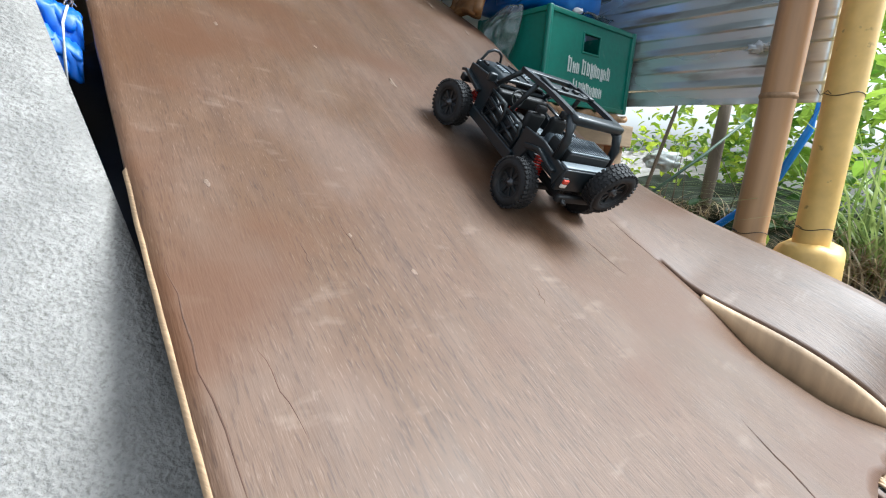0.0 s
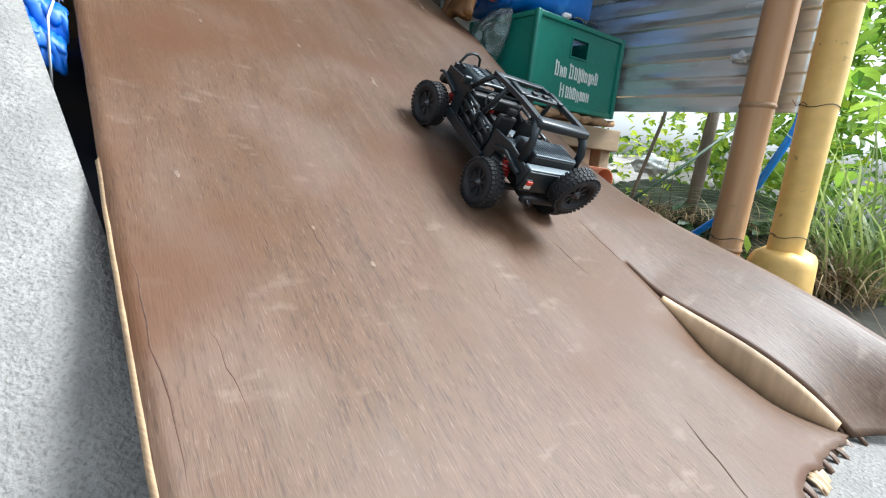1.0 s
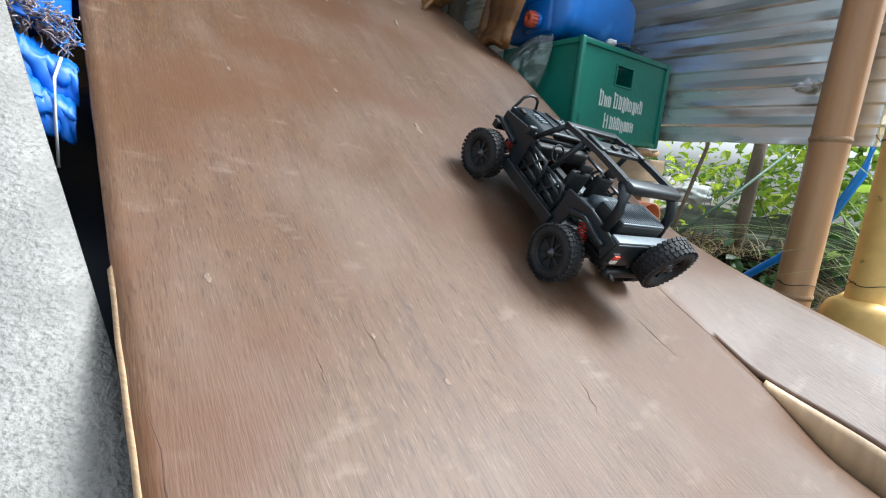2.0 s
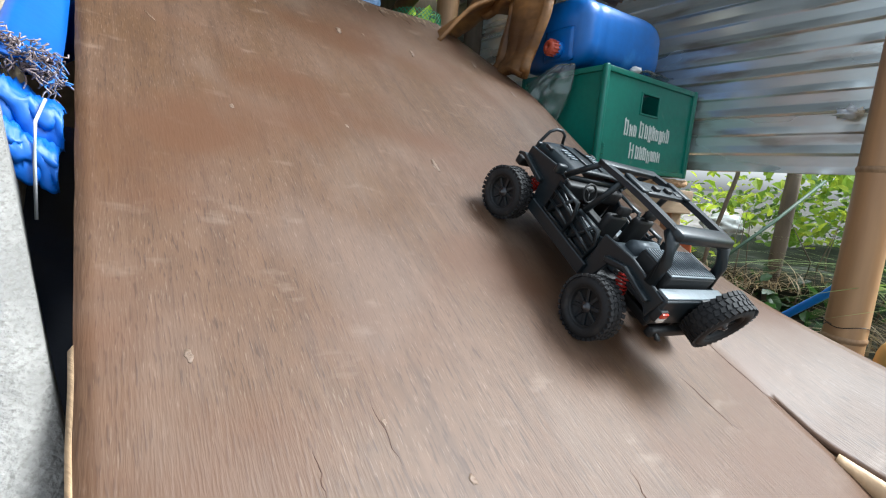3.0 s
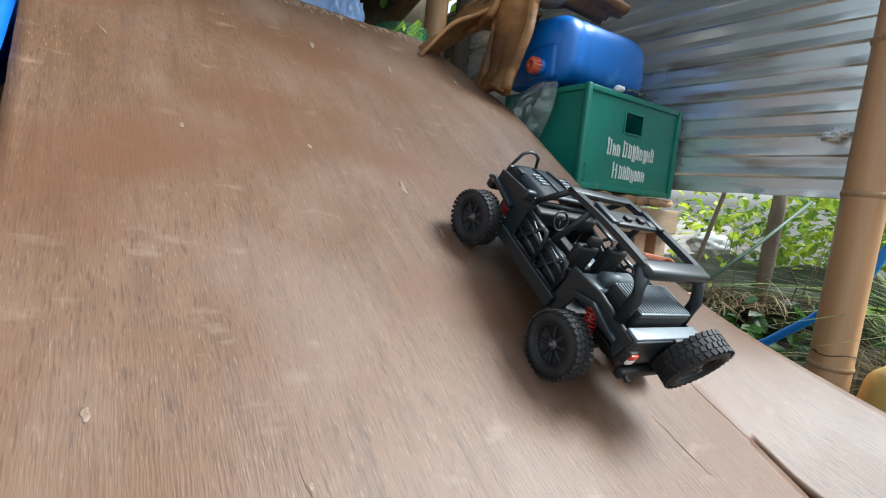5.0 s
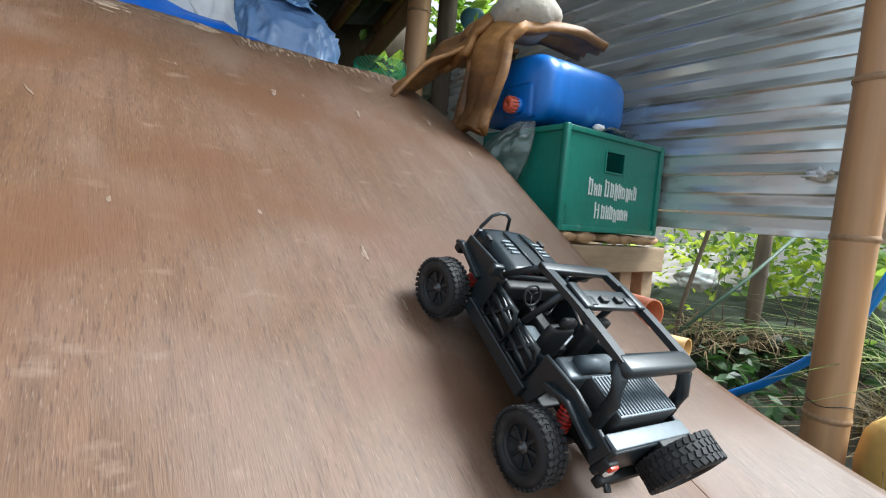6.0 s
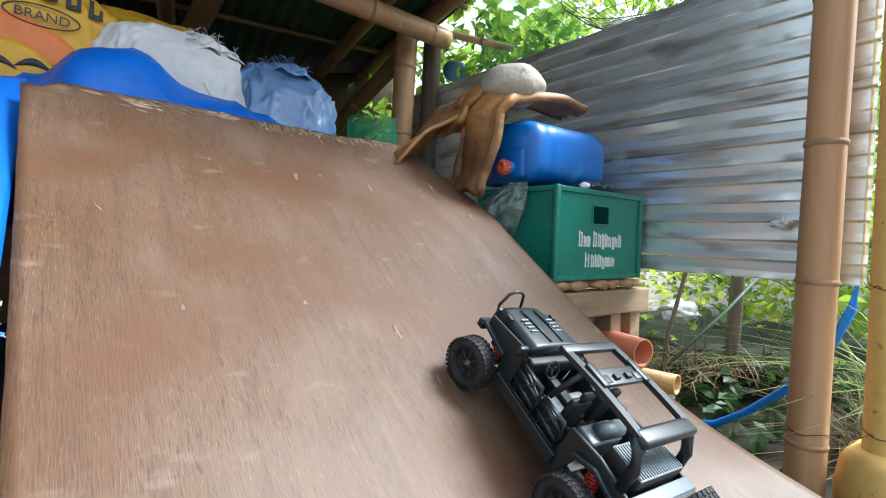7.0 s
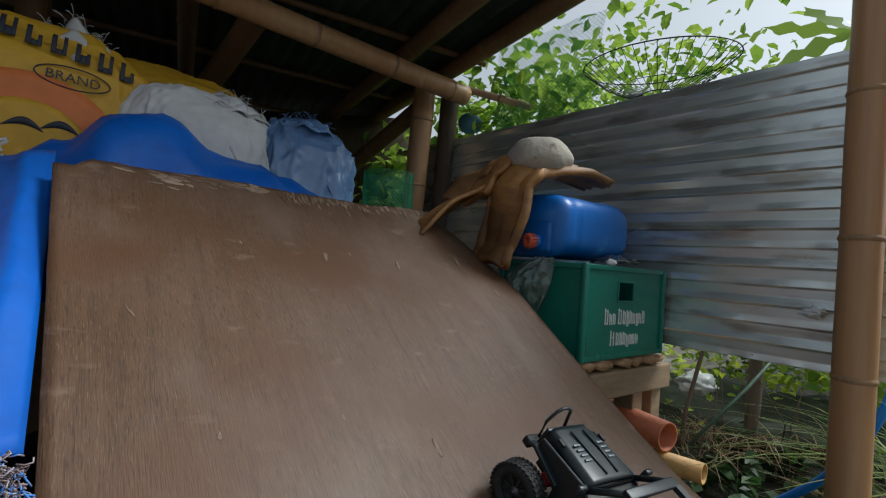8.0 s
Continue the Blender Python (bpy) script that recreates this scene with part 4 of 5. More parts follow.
white = sack("white_sack", 0.252, 1.64, 0.605, 0.36, 0.30, 0.52, SACKWHITE, "full white woven sack with a frayed folded top", 1.3, 6, False)
blue = sack("blue_bag", 0.61, 1.84, 0.585, 0.36, 0.30, 0.57, SACKBLUE, "full pale blue plastic bag standing behind the ramp", 4.7, 5, False, 0.62, 0.9)
sack("yellow_sack", 0.27, 1.98, 0.66, 0.56, 0.30, 0.60, SACKYELLOW, "yellow woven sack lying behind the others", 6.1, 0, False)
def frayed_flap(owner, u, s, z, w, h, label, seed, material=SACKWHITE):
    """Loose open mouth of a woven sack, creased, with threads standing out of it."""
    def f(a, b):
        x = (a - 0.5) * w * (1 - 0.25 * b)
        y = -0.05 * math.sin(math.pi * a) + 0.03 * noise.noise(Vector((a * 5, b * 4, seed))) + 0.06 * b * b
        zz = h * b * (0.75 + 0.25 * math.sin(math.pi * a)) + 0.018 * noise.noise(Vector((a * 5, b * 3, seed + 4)))
        return (x, y, zz)
    top = part("mouth", sheet(f, 40, 18, 0.002), material, owner, label)
    top.matrix_basis = owner.matrix_basis.inverted() @ Matrix.Translation(W(u, s, z)) @ PLAN
    rnd = random.Random(int(seed * 7))
    th = []
    for _ in range(70):
        a, b = rnd.random(), rnd.choice((1.0, 1.0, rnd.random()))
        p = Vector(f(a, b))
        d = Vector((rnd.uniform(-1, 1), rnd.uniform(-1, 0.2), rnd.uniform(0.0, 1))) * rnd.uniform(0.01, 0.035)
        th.append(tube([p, p + d * 0.6, p + d + Vector((0, 0, -0.006))], 0.0009, 3))
    tagged(part("threads", join(*th), material, top), kind="stuff")
    return top


frayed_flap(white, 0.36, 1.56, 1.06, 0.20, 0.05, "frayed white folded mouth of the sack", 3.0)
frayed_flap(blue, 0.66, 1.76, 1.115, 0.20, 0.045, "frayed pale blue mouth of the bag", 5.0, SACKBLUE)
for ob, d in ((white, 0.30), (blue, 0.30)):
    part("side_seam", tube([(0.12 * math.sin(0.9 * k), -d / 2 - 0.012 + 0.004 * k, 0.10 + 0.09 * k) for k in range(4)], 0.003, 6), ob.children[0].data.materials[0], ob)



def printed_sack():
    top = sack("printed_sack", -0.08, 1.70, 0.545, 0.50, 0.26, 0.66, SACKYELLOW, "yellow printed feed sack with an orange disc", 2.9, 3, False, 0.5)
    def on(x, z, lift=0.006):
        """Front of the sack at x, z."""
        nx, nz = x / 0.25, (z - 0.33) / 0.33
        y = -0.13 * max(0.0, (1 - min(1, abs(nx)) ** 4)) ** 0.25 * max(0.0, (1 - min(1, abs(nz)) ** 4)) ** 0.25
        return (x, y - lift, z)
    def disc(cx, cz, rx, rz, lift, name, material, a0=0.0, a1=6.2832):
        bm = sheet(lambda a, b: on(cx + rx * b * math.cos(a0 + (a1 - a0) * a), cz + rz * b * math.sin(a0 + (a1 - a0) * a), lift), 40, 8, 0.001)
        part(name, bm, material, top)
    disc(0.02, 0.35, 0.175, 0.17, 0.010, "printed_disc", ORANGEPRINT)
    disc(0.02, 0.345, 0.118, 0.115, 0.013, "printed_disc", SACKYELLOW)
    for cx, cz in ((0.015, 0.395), (0.075, 0.402)):
        bm = sheet(lambda a, b: on(cx - 0.035 + 0.07 * a, cz + 0.018 * math.sin(math.pi * a) + 0.016 * (b - 0.5) * math.sin(math.pi * a), 0.016), 12, 2, 0.001)
        part("printed_fish", bm, BLACKPRINT, top)
    part("printed_ring", tube([on(0.085 + 0.066 * math.cos(6.283 * k / 30), 0.527 + 0.024 * math.sin(6.283 * k / 30), 0.011) for k in range(30)], 0.0016, 5, closed=True), BLACKPRINT, top)
    cu = bpy.data.curves.new("word", "FONT")
    cu.body, cu.size, cu.align_x, cu.extrude = "BRAND", 0.029, "CENTER", 0.0008
    word = new("printed_word", cu)
    dg = bpy.context.evaluated_depsgraph_get()
    me = bpy.data.meshes.new_from_object(word.evaluated_get(dg))
    bpy.data.objects.remove(word)
    for v in me.vertices:
        v.co = Vector(on(0.085 + v.co.x * 1.0, 0.517 + v.co.y, 0.012 + v.co.z))
    me.materials.clear()
    part("printed_word", me, BLACKPRINT, top)
    for k in range(9):
        x = -0.17 + 0.042 * k
        z0 = 0.585 - 0.006 * abs(k - 3)
        for dx, ww, hh in ((0.0, 0.009, 0.045), (0.009, 0.011, 0.012 if k % 3 else 0.020), (0.020, 0.007, 0.045 if k % 2 else 0.026)):
            bm = sheet(lambda a, b: on(x + dx + ww * a, z0 + hh * b, 0.012), 3, 4, 0.001)
            part("printed_bar", bm, BLACKPRINT, top)
    return top


frayed_flap(printed_sack(), 0.03, 1.64, 1.09, 0.19, 0.13, "frayed grey open mouth of the sack", 1.0)

# things the sacks stand on, hidden behind the ramp
def stack_box(u0, u1, s0, s1, z1, label):
    ob = part("storage_box", box(u0, u1, s0, s1, 0, z1, 0.01), TIMBER)
    ob.matrix_basis = PLAN
    return tagged(ob, label, "box")


stack_box(-0.36, 0.98, 1.50, 2.15, 0.66, "timber platform carrying the sacks")

def tarp():
    top = thing("blue_tarpaulin", PLAN, "bright blue tarpaulin draped over sacks and hanging beside the ramp", "tarpaulin")
    RIDGE = ((-0.2, 0.80), (-0.06, 0.86), (0.02, 0.905), (0.10, 0.985), (0.20, 1.0), (0.31, 0.935), (0.40, 0.93), (0.47, 0.90), (0.58, 0.865), (0.7, 0.82), (2, 0.8))
    def drape(a, b):
        u = -0.12 + 0.78 * a
        ridge = lerp_table(u, RIDGE)
        s = 1.58 - 0.30 * b
        k = abs(b - 0.35) / 0.65
        z = ridge - (0.05 if b < 0.35 else 0.30) * k * k + 0.012 * noise.noise(Vector((u * 9, b * 4, 2))) + 0.010 * (1 - abs(noise.noise(Vector((u * 7 + b * 3, b * 5, 9))))) ** 6
        return (u, s - 0.02 * noise.noise(Vector((u * 6, 1, b * 3))), z)
    part("fold", sheet(drape, 50, 24, 0.002), TARP, top)
    def hang(a, b):
        u = -0.17 + 0.185 * a + 0.012 * math.sin(9 * a + 3 * b) * (1 - a)
        s = 1.33 - 0.55 * b + 0.02 * math.sin(14 * a) + 0.015 * noise.noise(Vector((a * 5, b * 4, 1)))
        z = 0.875 - 0.345 * b - 0.13 * (1 - a) ** 1.5 * (1 - b) - 0.01 * noise.noise(Vector((a * 9, b * 3, 5)))
        return (u, s, z)
    part("hanging_side", sheet(hang, 30, 30, 0.002), TARP, top)
    # crumpled lower folds near the slab
    for k, (s, z, w) in enumerate(((0.772, 0.508, 0.050), (0.750, 0.470, 0.046))):
        def crumpled(a, b, s=s, z=z, w=w, k=k):
            ridge = (1 - abs(noise.noise(Vector((a * 2.2 + b * 1.5, b * 2.6 - a, 4.0 * k))))) ** 5
            fine = (1 - abs(noise.noise(Vector((a * 5 - b * 3, b * 6, 9.0 * k))))) ** 6
            bow = math.sin(math.pi * b)
            return (-0.032 + w * a, s - 0.016 * bow - 0.030 * b + 0.005 * ridge, z - 0.045 * b - 0.030 * a + 0.012 * bow + 0.008 * ridge + 0.003 * fine)
        part("crumple", sheet(crumpled, 30, 24, 0.002), TARP, top)
    rnd = random.Random(9)
    fr = []
    for k in range(200):
        a = rnd.random()
        p = Vector((-0.038 + 0.054 * a, 0.778 - 0.012 * a + rnd.uniform(-0.012, 0.010), 0.545 - 0.025 * a + rnd.uniform(-0.014, 0.012)))
        q = [p]
        for _ in range(4):
            q.append(q[-1] + Vector((rnd.uniform(-0.005, 0.006), rnd.uniform(-0.006, 0.004), rnd.uniform(-0.007, 0.005))))
        fr.append(tube(q, 0.0008, 4))
    part("frayed_edge", join(*fr), mat("frayed_threads", (0.55, 0.46, 0.44), 0.8, 0, 0.5, 160, 0.2, tint=(0.16, 0.10, 0.10), spots=(70, 0.54, 0.60, (0.06, 0.22, 0.60))), top)
    part("cord", tube([(0.006, 0.742, 0.490), (0.000, 0.722, 0.468), (-0.002, 0.715, 0.430), (-0.003, 0.712, 0.380)], 0.0015, 7), SACKWHITE, top)
    return top


tarp()


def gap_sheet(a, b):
    """Sheet added deep between slab and ramp, coloured near-black for the shade there."""
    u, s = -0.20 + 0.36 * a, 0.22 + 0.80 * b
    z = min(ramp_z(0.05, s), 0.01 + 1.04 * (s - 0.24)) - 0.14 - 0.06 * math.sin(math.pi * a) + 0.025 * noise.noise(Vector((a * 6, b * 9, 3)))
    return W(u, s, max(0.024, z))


tagged(part("dark_sheeting", sheet(gap_sheet, 24, 40, 0.002), mat("navy_plastic", (0.006, 0.012, 0.030), 0.5, 0, 0.4, 20, 0.2)), "near-black navy sheet added for the deep shade in the gap beside the ramp", "sheeting")
rb = sack("red_bag", -0.30, 1.22, 0.30, 0.34, 0.26, 0.75, SACKRED, "shiny reddish plastic sack beside the tarpaulin", 3.3, 4, False)
fr = thing("straw_bundle", Matrix.Translation(W(-0.14, 1.45, 0.80)) @ PLAN, "frayed pale fibre bundle below the printed sack", "bundle")
rnd = random.Random(12)
part("fibres", join(*[tube([(rnd.uniform(-0.06, 0.06), rnd.uniform(-0.03, 0.03), 0), (rnd.uniform(-0.07, 0.07), rnd.uniform(-0.05, 0.02), 0.04), (rnd.uniform(-0.09, 0.09), rnd.uniform(-0.06, 0.03), rnd.uniform(0.03, 0.1))], 0.003, 4) for _ in range(60)]), SACKWHITE, fr)

# ---- shed frame and roof ----
RD = Vector((-0.46, 0.888, 0))
bamboo("bamboo_beam", W(1.385, 1.82, 1.445), W(0.10, 1.82, 1.50), 0.042, BAMBOO, "thick bamboo beam carrying the rafters", (0.07, 0.3, 0.55, 0.8))
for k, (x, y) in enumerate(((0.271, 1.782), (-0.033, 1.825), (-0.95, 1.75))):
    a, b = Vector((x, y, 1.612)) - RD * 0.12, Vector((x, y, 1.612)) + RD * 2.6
    bamboo("bamboo_rafter", a, b, 0.038, BAMBOO_DK, "dark brown bamboo rafter under the roof", (0.2, 0.5, 0.8), "rafters")
bamboo("bamboo_post", (-0.25, 2.42, 0), (-0.18, 2.38, 1.50), 0.05, BAMBOO, "bamboo post at the back of the shed", (0.35, 0.7, 0.9))
bamboo("wooden_post", (-0.11, 2.50, 0), (-0.06, 2.42, 1.52), 0.042, GREYWOOD, "dark rough wooden post beside the bamboo post", ())
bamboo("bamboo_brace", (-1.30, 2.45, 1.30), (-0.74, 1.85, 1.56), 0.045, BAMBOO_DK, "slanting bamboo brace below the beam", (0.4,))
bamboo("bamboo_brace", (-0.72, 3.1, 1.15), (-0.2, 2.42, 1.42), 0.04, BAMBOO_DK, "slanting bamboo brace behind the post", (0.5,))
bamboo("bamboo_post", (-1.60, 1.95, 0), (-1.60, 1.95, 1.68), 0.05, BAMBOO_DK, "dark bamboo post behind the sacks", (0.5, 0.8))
bamboo("thin_bamboo", (0.02, 2.36, 1.50), (0.30, 2.30, 1.42), 0.016, BARE, "thin pale bamboo stick tied to the beam", (0.5,))

def roof(a, b):
    base = Vector((0.44, 1.76, 1.63)) + RD * (-0.42 + 3.22 * b)
    p = base + Vector((-0.888, -0.46, 0)) * (3.2 * a)
    return (p.x, p.y, 1.672 + 0.012 * math.sin(a * 3.2 / 0.076 * 6.283) + 0.06 * a)


tagged(part("roof", sheet(roof, 420, 6, 0.002), ROOFING), "dark green corrugated roof sheets seen from below", "roof", kind="structure")
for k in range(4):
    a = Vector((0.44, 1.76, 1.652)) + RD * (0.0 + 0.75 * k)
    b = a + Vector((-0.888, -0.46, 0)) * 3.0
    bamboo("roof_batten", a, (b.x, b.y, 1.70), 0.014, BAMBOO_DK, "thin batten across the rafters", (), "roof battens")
back = sheet(lambda a, b: (-2.6 + 2.35 * a, 3.4 - 0.1 * a, 1.62 * b), 8, 8, 0.04)
tagged(part("wall_back", back, GREYWOOD), "dark wooden back of the shed", "wall", kind="structure")
sidew = sheet(lambda a, b: (-2.3 + 0.2 * a, -0.2 + 3.5 * a, 1.6 * b), 8, 8, 0.04)
tagged(part("wall_side", sidew, GREYWOOD), "dark wooden side of the shed", "wall", kind="structure")

# ---- on and behind the wall: net, fan guard, leaves ----
def fan_guard():
    c = wall_frame(0.50, -0.14, 1.44)
    m = Matrix.Translation(c) @ Matrix(((WD.x, 0, WN.x, 0), (WD.y, 0, WN.y, 0), (0, 1, 0, 0), (0, 0, 0, 1))) @ pose(0, 0, 0, 84, 8, 0)
    top = thing("fan_guard", m, "bent dark wire guard of an old fan lying on the wall", "fan guard")
    R, H = 0.25, 0.10
    for k in range(44):
        a = 6.283 * k / 44
        c0, s0 = math.cos(a), math.sin(a)
        part("wire", tube([(0.05 * c0, 0.05 * s0, H), (0.12 * c0, 0.12 * s0, H * 0.92), (0.18 * c0, 0.18 * s0, H * 0.6), (R * c0, R * s0, 0)], 0.0012, 4), WIRE, top)
    for r, z, t in ((R, 0, 0.0022), (0.15, H * 0.78, 0.0012), (0.05, H, 0.0022)):
        part("ring", tube([(r * math.cos(6.283 * k / 40), r * math.sin(6.283 * k / 40), z) for k in range(40)], t, 5, closed=True), WIRE, top)
    return top


fan_guard()


def net(name, m, w, h, cell, material, label, radius=0.0009, sag=0.02, roll=None):
    strands = []
    def at(x, y):
        if roll:
            a = x / roll
            return m @ Vector((roll * math.cos(a), roll * math.sin(a), y))
        return m @ Vector((x, sag * noise.noise(Vector((x * 6, y * 6, 0))), y))
    nx, ny = int(w / cell), int(h / cell)
    for i in range(-ny, nx + 1):
        for sgn in (1, -1):
            pts = []
            for j in range(ny + 1):
                x = (i + j if sgn > 0 else i + ny - j) * cell
                if 0 <= x <= w:
                    pts.append(at(x, j * cell))
            if len(pts) > 1:
                strands.append(tube(pts, radius, 3, caps=False))
    return tagged(part(name, join(*strands), material), label, "net")


net("green_net", Matrix.Translation((-0.30, 2.12, 0.86)), 0.62, 0.20, 0.016, NETGREEN, "roll of green plastic garden net", 0.0012, roll=0.10)
net("hanging_net", Matrix.Translation(wall_frame(1.25, -0.12, 1.30)) @ Matrix(((-WD.x, WN.x, 0, 0), (-WD.y, WN.y, 0, 0), (0, 0, 1, 0), (0, 0, 0, 1))), 0.55, 0.42, 0.018, NETGREEN, "green plastic net hanging behind the wall", 0.0009, 0.05)
pot = part("blue_helmet", bumpy(0.06, (1, 0.8, 0.9), 3, 0.05, 2, 1), mat("dull_blue", (0.08, 0.22, 0.34), 0.35, 0, 0.2, 30, 0.05))
pot.location = (0.05, 2.55, 1.40)
tagged(pot, "dull blue rounded plastic shell hanging by the post", "shell")

def foliage(name, centres, spread, count, size, material, seed, label):
    ob = leaves(name, centres, spread, count, size, material, None, seed)
    return tagged(ob, label, "foliage", kind="stuff")


foliage("climber_leaves", [wall_frame(0.9 + 0.13 * k, -0.25 - 0.1 * (k % 3), 1.36 + 0.07 * (k % 4)) for k in range(7)], (0.09, 0.09, 0.13), 900, 0.075, LEAF, 21, "bright green climbing leaves above the wall")
foliage("tree_foliage", [(0.9 + 0.5 * (k % 4), 3.6 + 0.5 * (k % 5), 1.9 + 0.33 * (k % 3)) for k in range(20)], (0.28, 0.3, 0.22), 1500, 0.10, LEAF, 22, "leafy tree crown beyond the wall")
foliage("shed_weeds", [(-0.40 + 0.09 * k, 3.0 + 0.2 * (k % 3), 1.05 + 0.12 * (k % 3)) for k in range(6)], (0.08, 0.2, 0.14), 500, 0.1, LEAF, 23, "sunlit leaves seen past the back of the shed")
foliage("hedge", [(1.6 + 0.4 * k, 2.1 + 0.35 * (k % 4), 0.5 + 0.4 * (k % 4)) for k in range(10)], (0.22, 0.25, 0.25), 4200, 0.085, LEAF, 24, "dense green hedge beyond the yellow post")
foliage("low_bushes", [(0.7 + 0.25 * k, 2.7 + 0.3 * (k % 3), 0.22 + 0.08 * (k % 3)) for k in range(9)], (0.2, 0.2, 0.08), 1300, 0.045, LEAFMID, 25, "low bright bushes behind the iron wall")
scrap2 = sheet(lambda a, b: (0.95 + 0.75 * a - 0.1 * b, 2.55 + 0.15 * a + 0.5 * b, 0.20 + 0.14 * b + 0.012 * math.sin(b * 40) + 0.02 * a), 12, 60, 0.002)
tagged(part("scrap_roofing", scrap2, mat("faded_paint", (0.55, 0.47, 0.44), 0.5, 0, 0.25, 12, 0.1)), "faded pale corrugated sheet lying in the weeds", "metal sheet")


def papaya():
    top = thing("papaya_leaf", Matrix.Translation((1.62, 2.12, 1.77)), "large lobed pale green leaf against the sky", "leaf")
    part("stalk", tube([(0.5, 0.4, -1.6), (0.3, 0.2, -0.3), (0.1, 0.05, 0.0), (0, 0, 0)], 0.007, 7), LEAF, top)
    for k in range(8):
        a = 6.283 * k / 8 + 0.3
        d = Vector((math.cos(a), 0.35 * math.sin(a), math.sin(a) * 0.75 - 0.15))
        sd = Vector((-math.sin(a), 0.2, math.cos(a) * 0.75))
        def lobe(p, q):
            w = 0.075 * max(0.0, math.sin(math.pi * min(1, p * 1.0))) ** 0.8 * (1 + 0.5 * math.sin(p * 19))
            return d * (0.40 * p) + sd * (w * (q - 0.5)) + Vector((0, 0.02 * math.sin(3 * p), -0.05 * p * p))
        me = bpy.data.meshes.new("lobe")
        me.from_pydata([lobe(i / 14, j / 4) for i in range(15) for j in range(5)], [], [(i * 5 + j, i * 5 + j + 1, i * 5 + j + 6, i * 5 + j + 5) for i in range(14) for j in range(4)])
        part("lobe", me, LEAF, top)
    return top


papaya()

# ---- model buggy ----
CARBLACK = mat("satin_black_plastic", (0.013, 0.020, 0.0245), 0.38, 0, 0.25, 60, 0.04)
CARDARK = mat("matt_black_plastic", (0.010, 0.011, 0.012), 0.6, 0, 0.3, 60, 0.08)
RUBBER = mat("tyre_rubber", (0.014, 0.014, 0.015), 0.75, 0, 0.3, 90, 0.15, spots=(60, 0.6, 0.75, (0.035, 0.03, 0.026)))
CARGREY = mat("grey_plastic", (0.15, 0.18, 0.20), 0.42, 0.1, 0.25, 60, 0.1)
SPRING = mat("red_spring", (0.55, 0.03, 0.02), 0.4, 0.2, 0.2, 60, 0)
LENS = mat("tail_lens", (0.65, 0.06, 0.03), 0.2, 0, 0.2, 60, 0)
LENSWHITE = mat("clear_lens", (0.75, 0.70, 0.62), 0.2, 0, 0.2, 60, 0)
CHROME = mat("dull_steel", (0.55, 0.55, 0.56), 0.3, 0.9, 0.2, 60, 0)
TYRE_R, TYRE_W = 0.039, 0.029
WHEEL_MESH = {}
HUBMAT = mat("dark_steel", (0.10, 0.10, 0.105), 0.3, 0.7, 0.2, 60, 0)


def wheel(parent, at, axis_out, spin=0.0, name="wheel"):
    """Wheel at a place; axis_out is a matrix whose z looks out of the wheel's face."""
    if not WHEEL_MESH:
        h = TYRE_W / 2
        R = TYRE_R
        prof = ((0.024, -h + 0.002), (0.028, -h), (R - 0.007, -h + 0.0005), (R - 0.0032, -h + 0.0028), (R - 0.0011, -h + 0.007), (R - 0.0008, 0.0), (R - 0.0011, h - 0.007), (R - 0.0032, h - 0.0028), (R - 0.007, h - 0.0005), (0.028, h), (0.024, h - 0.002), (0.0235, h - 0.009))
        WHEEL_MESH["tyre"] = mesh_of(lathe(prof, 44), "tyre")
        lugs = []
        for k in range(34):
            for row, z in enumerate((-0.0105, -0.0035, 0.0035, 0.0105)):
                a = 360 * (k + (0.5 if row % 2 else 0)) / 34
                lugs.append(box(R - 0.003, R + 0.0002, -0.0024, 0.0024, z - 0.0029, z + 0.0029, 0, pose(0, 0, 0, 0, 0, a) @ pose(0, 0, 0, 18 if row in (1, 3) else -18, 0, 0)))
        WHEEL_MESH["tread"] = mesh_of(join(*lugs), "tread", False)
        WHEEL_MESH["rim"] = mesh_of(lathe(((0.0245, -h + 0.004), (0.0245, h - 0.003), (0.0225, h - 0.0025), (0.0215, h - 0.006), (0.0205, h - 0.013), (0.004, h - 0.014)), 36), "rim")
        spokes = []
        for k in range(8):
            spokes.append(box(0.004, 0.0215, -0.0021, 0.0021, h - 0.013, h - 0.0065, 0.0007, pose(0, 0, 0, 0, 0, 45 * k)))
        WHEEL_MESH["spokes"] = mesh_of(join(*spokes), "spokes", False)
        WHEEL_MESH["hub"] = mesh_of(lathe(((0.0075, h - 0.014), (0.0075, h - 0.006), (0.0055, h - 0.004), (0.003, h - 0.004), (0.003, h - 0.001), (0.0, h - 0.001)), 12), "hub")
    tyre = part(name, WHEEL_MESH["tyre"], RUBBER, parent)
    tyre.matrix_basis = Matrix.Translation(at) @ axis_out @ pose(0, 0, 0, 0, 0, spin)
    for key, material in (("tread", RUBBER), ("rim", CARDARK), ("spokes", CARBLACK), ("hub", HUBMAT)):
        part(key, WHEEL_MESH[key], material, tyre)
    return tyre


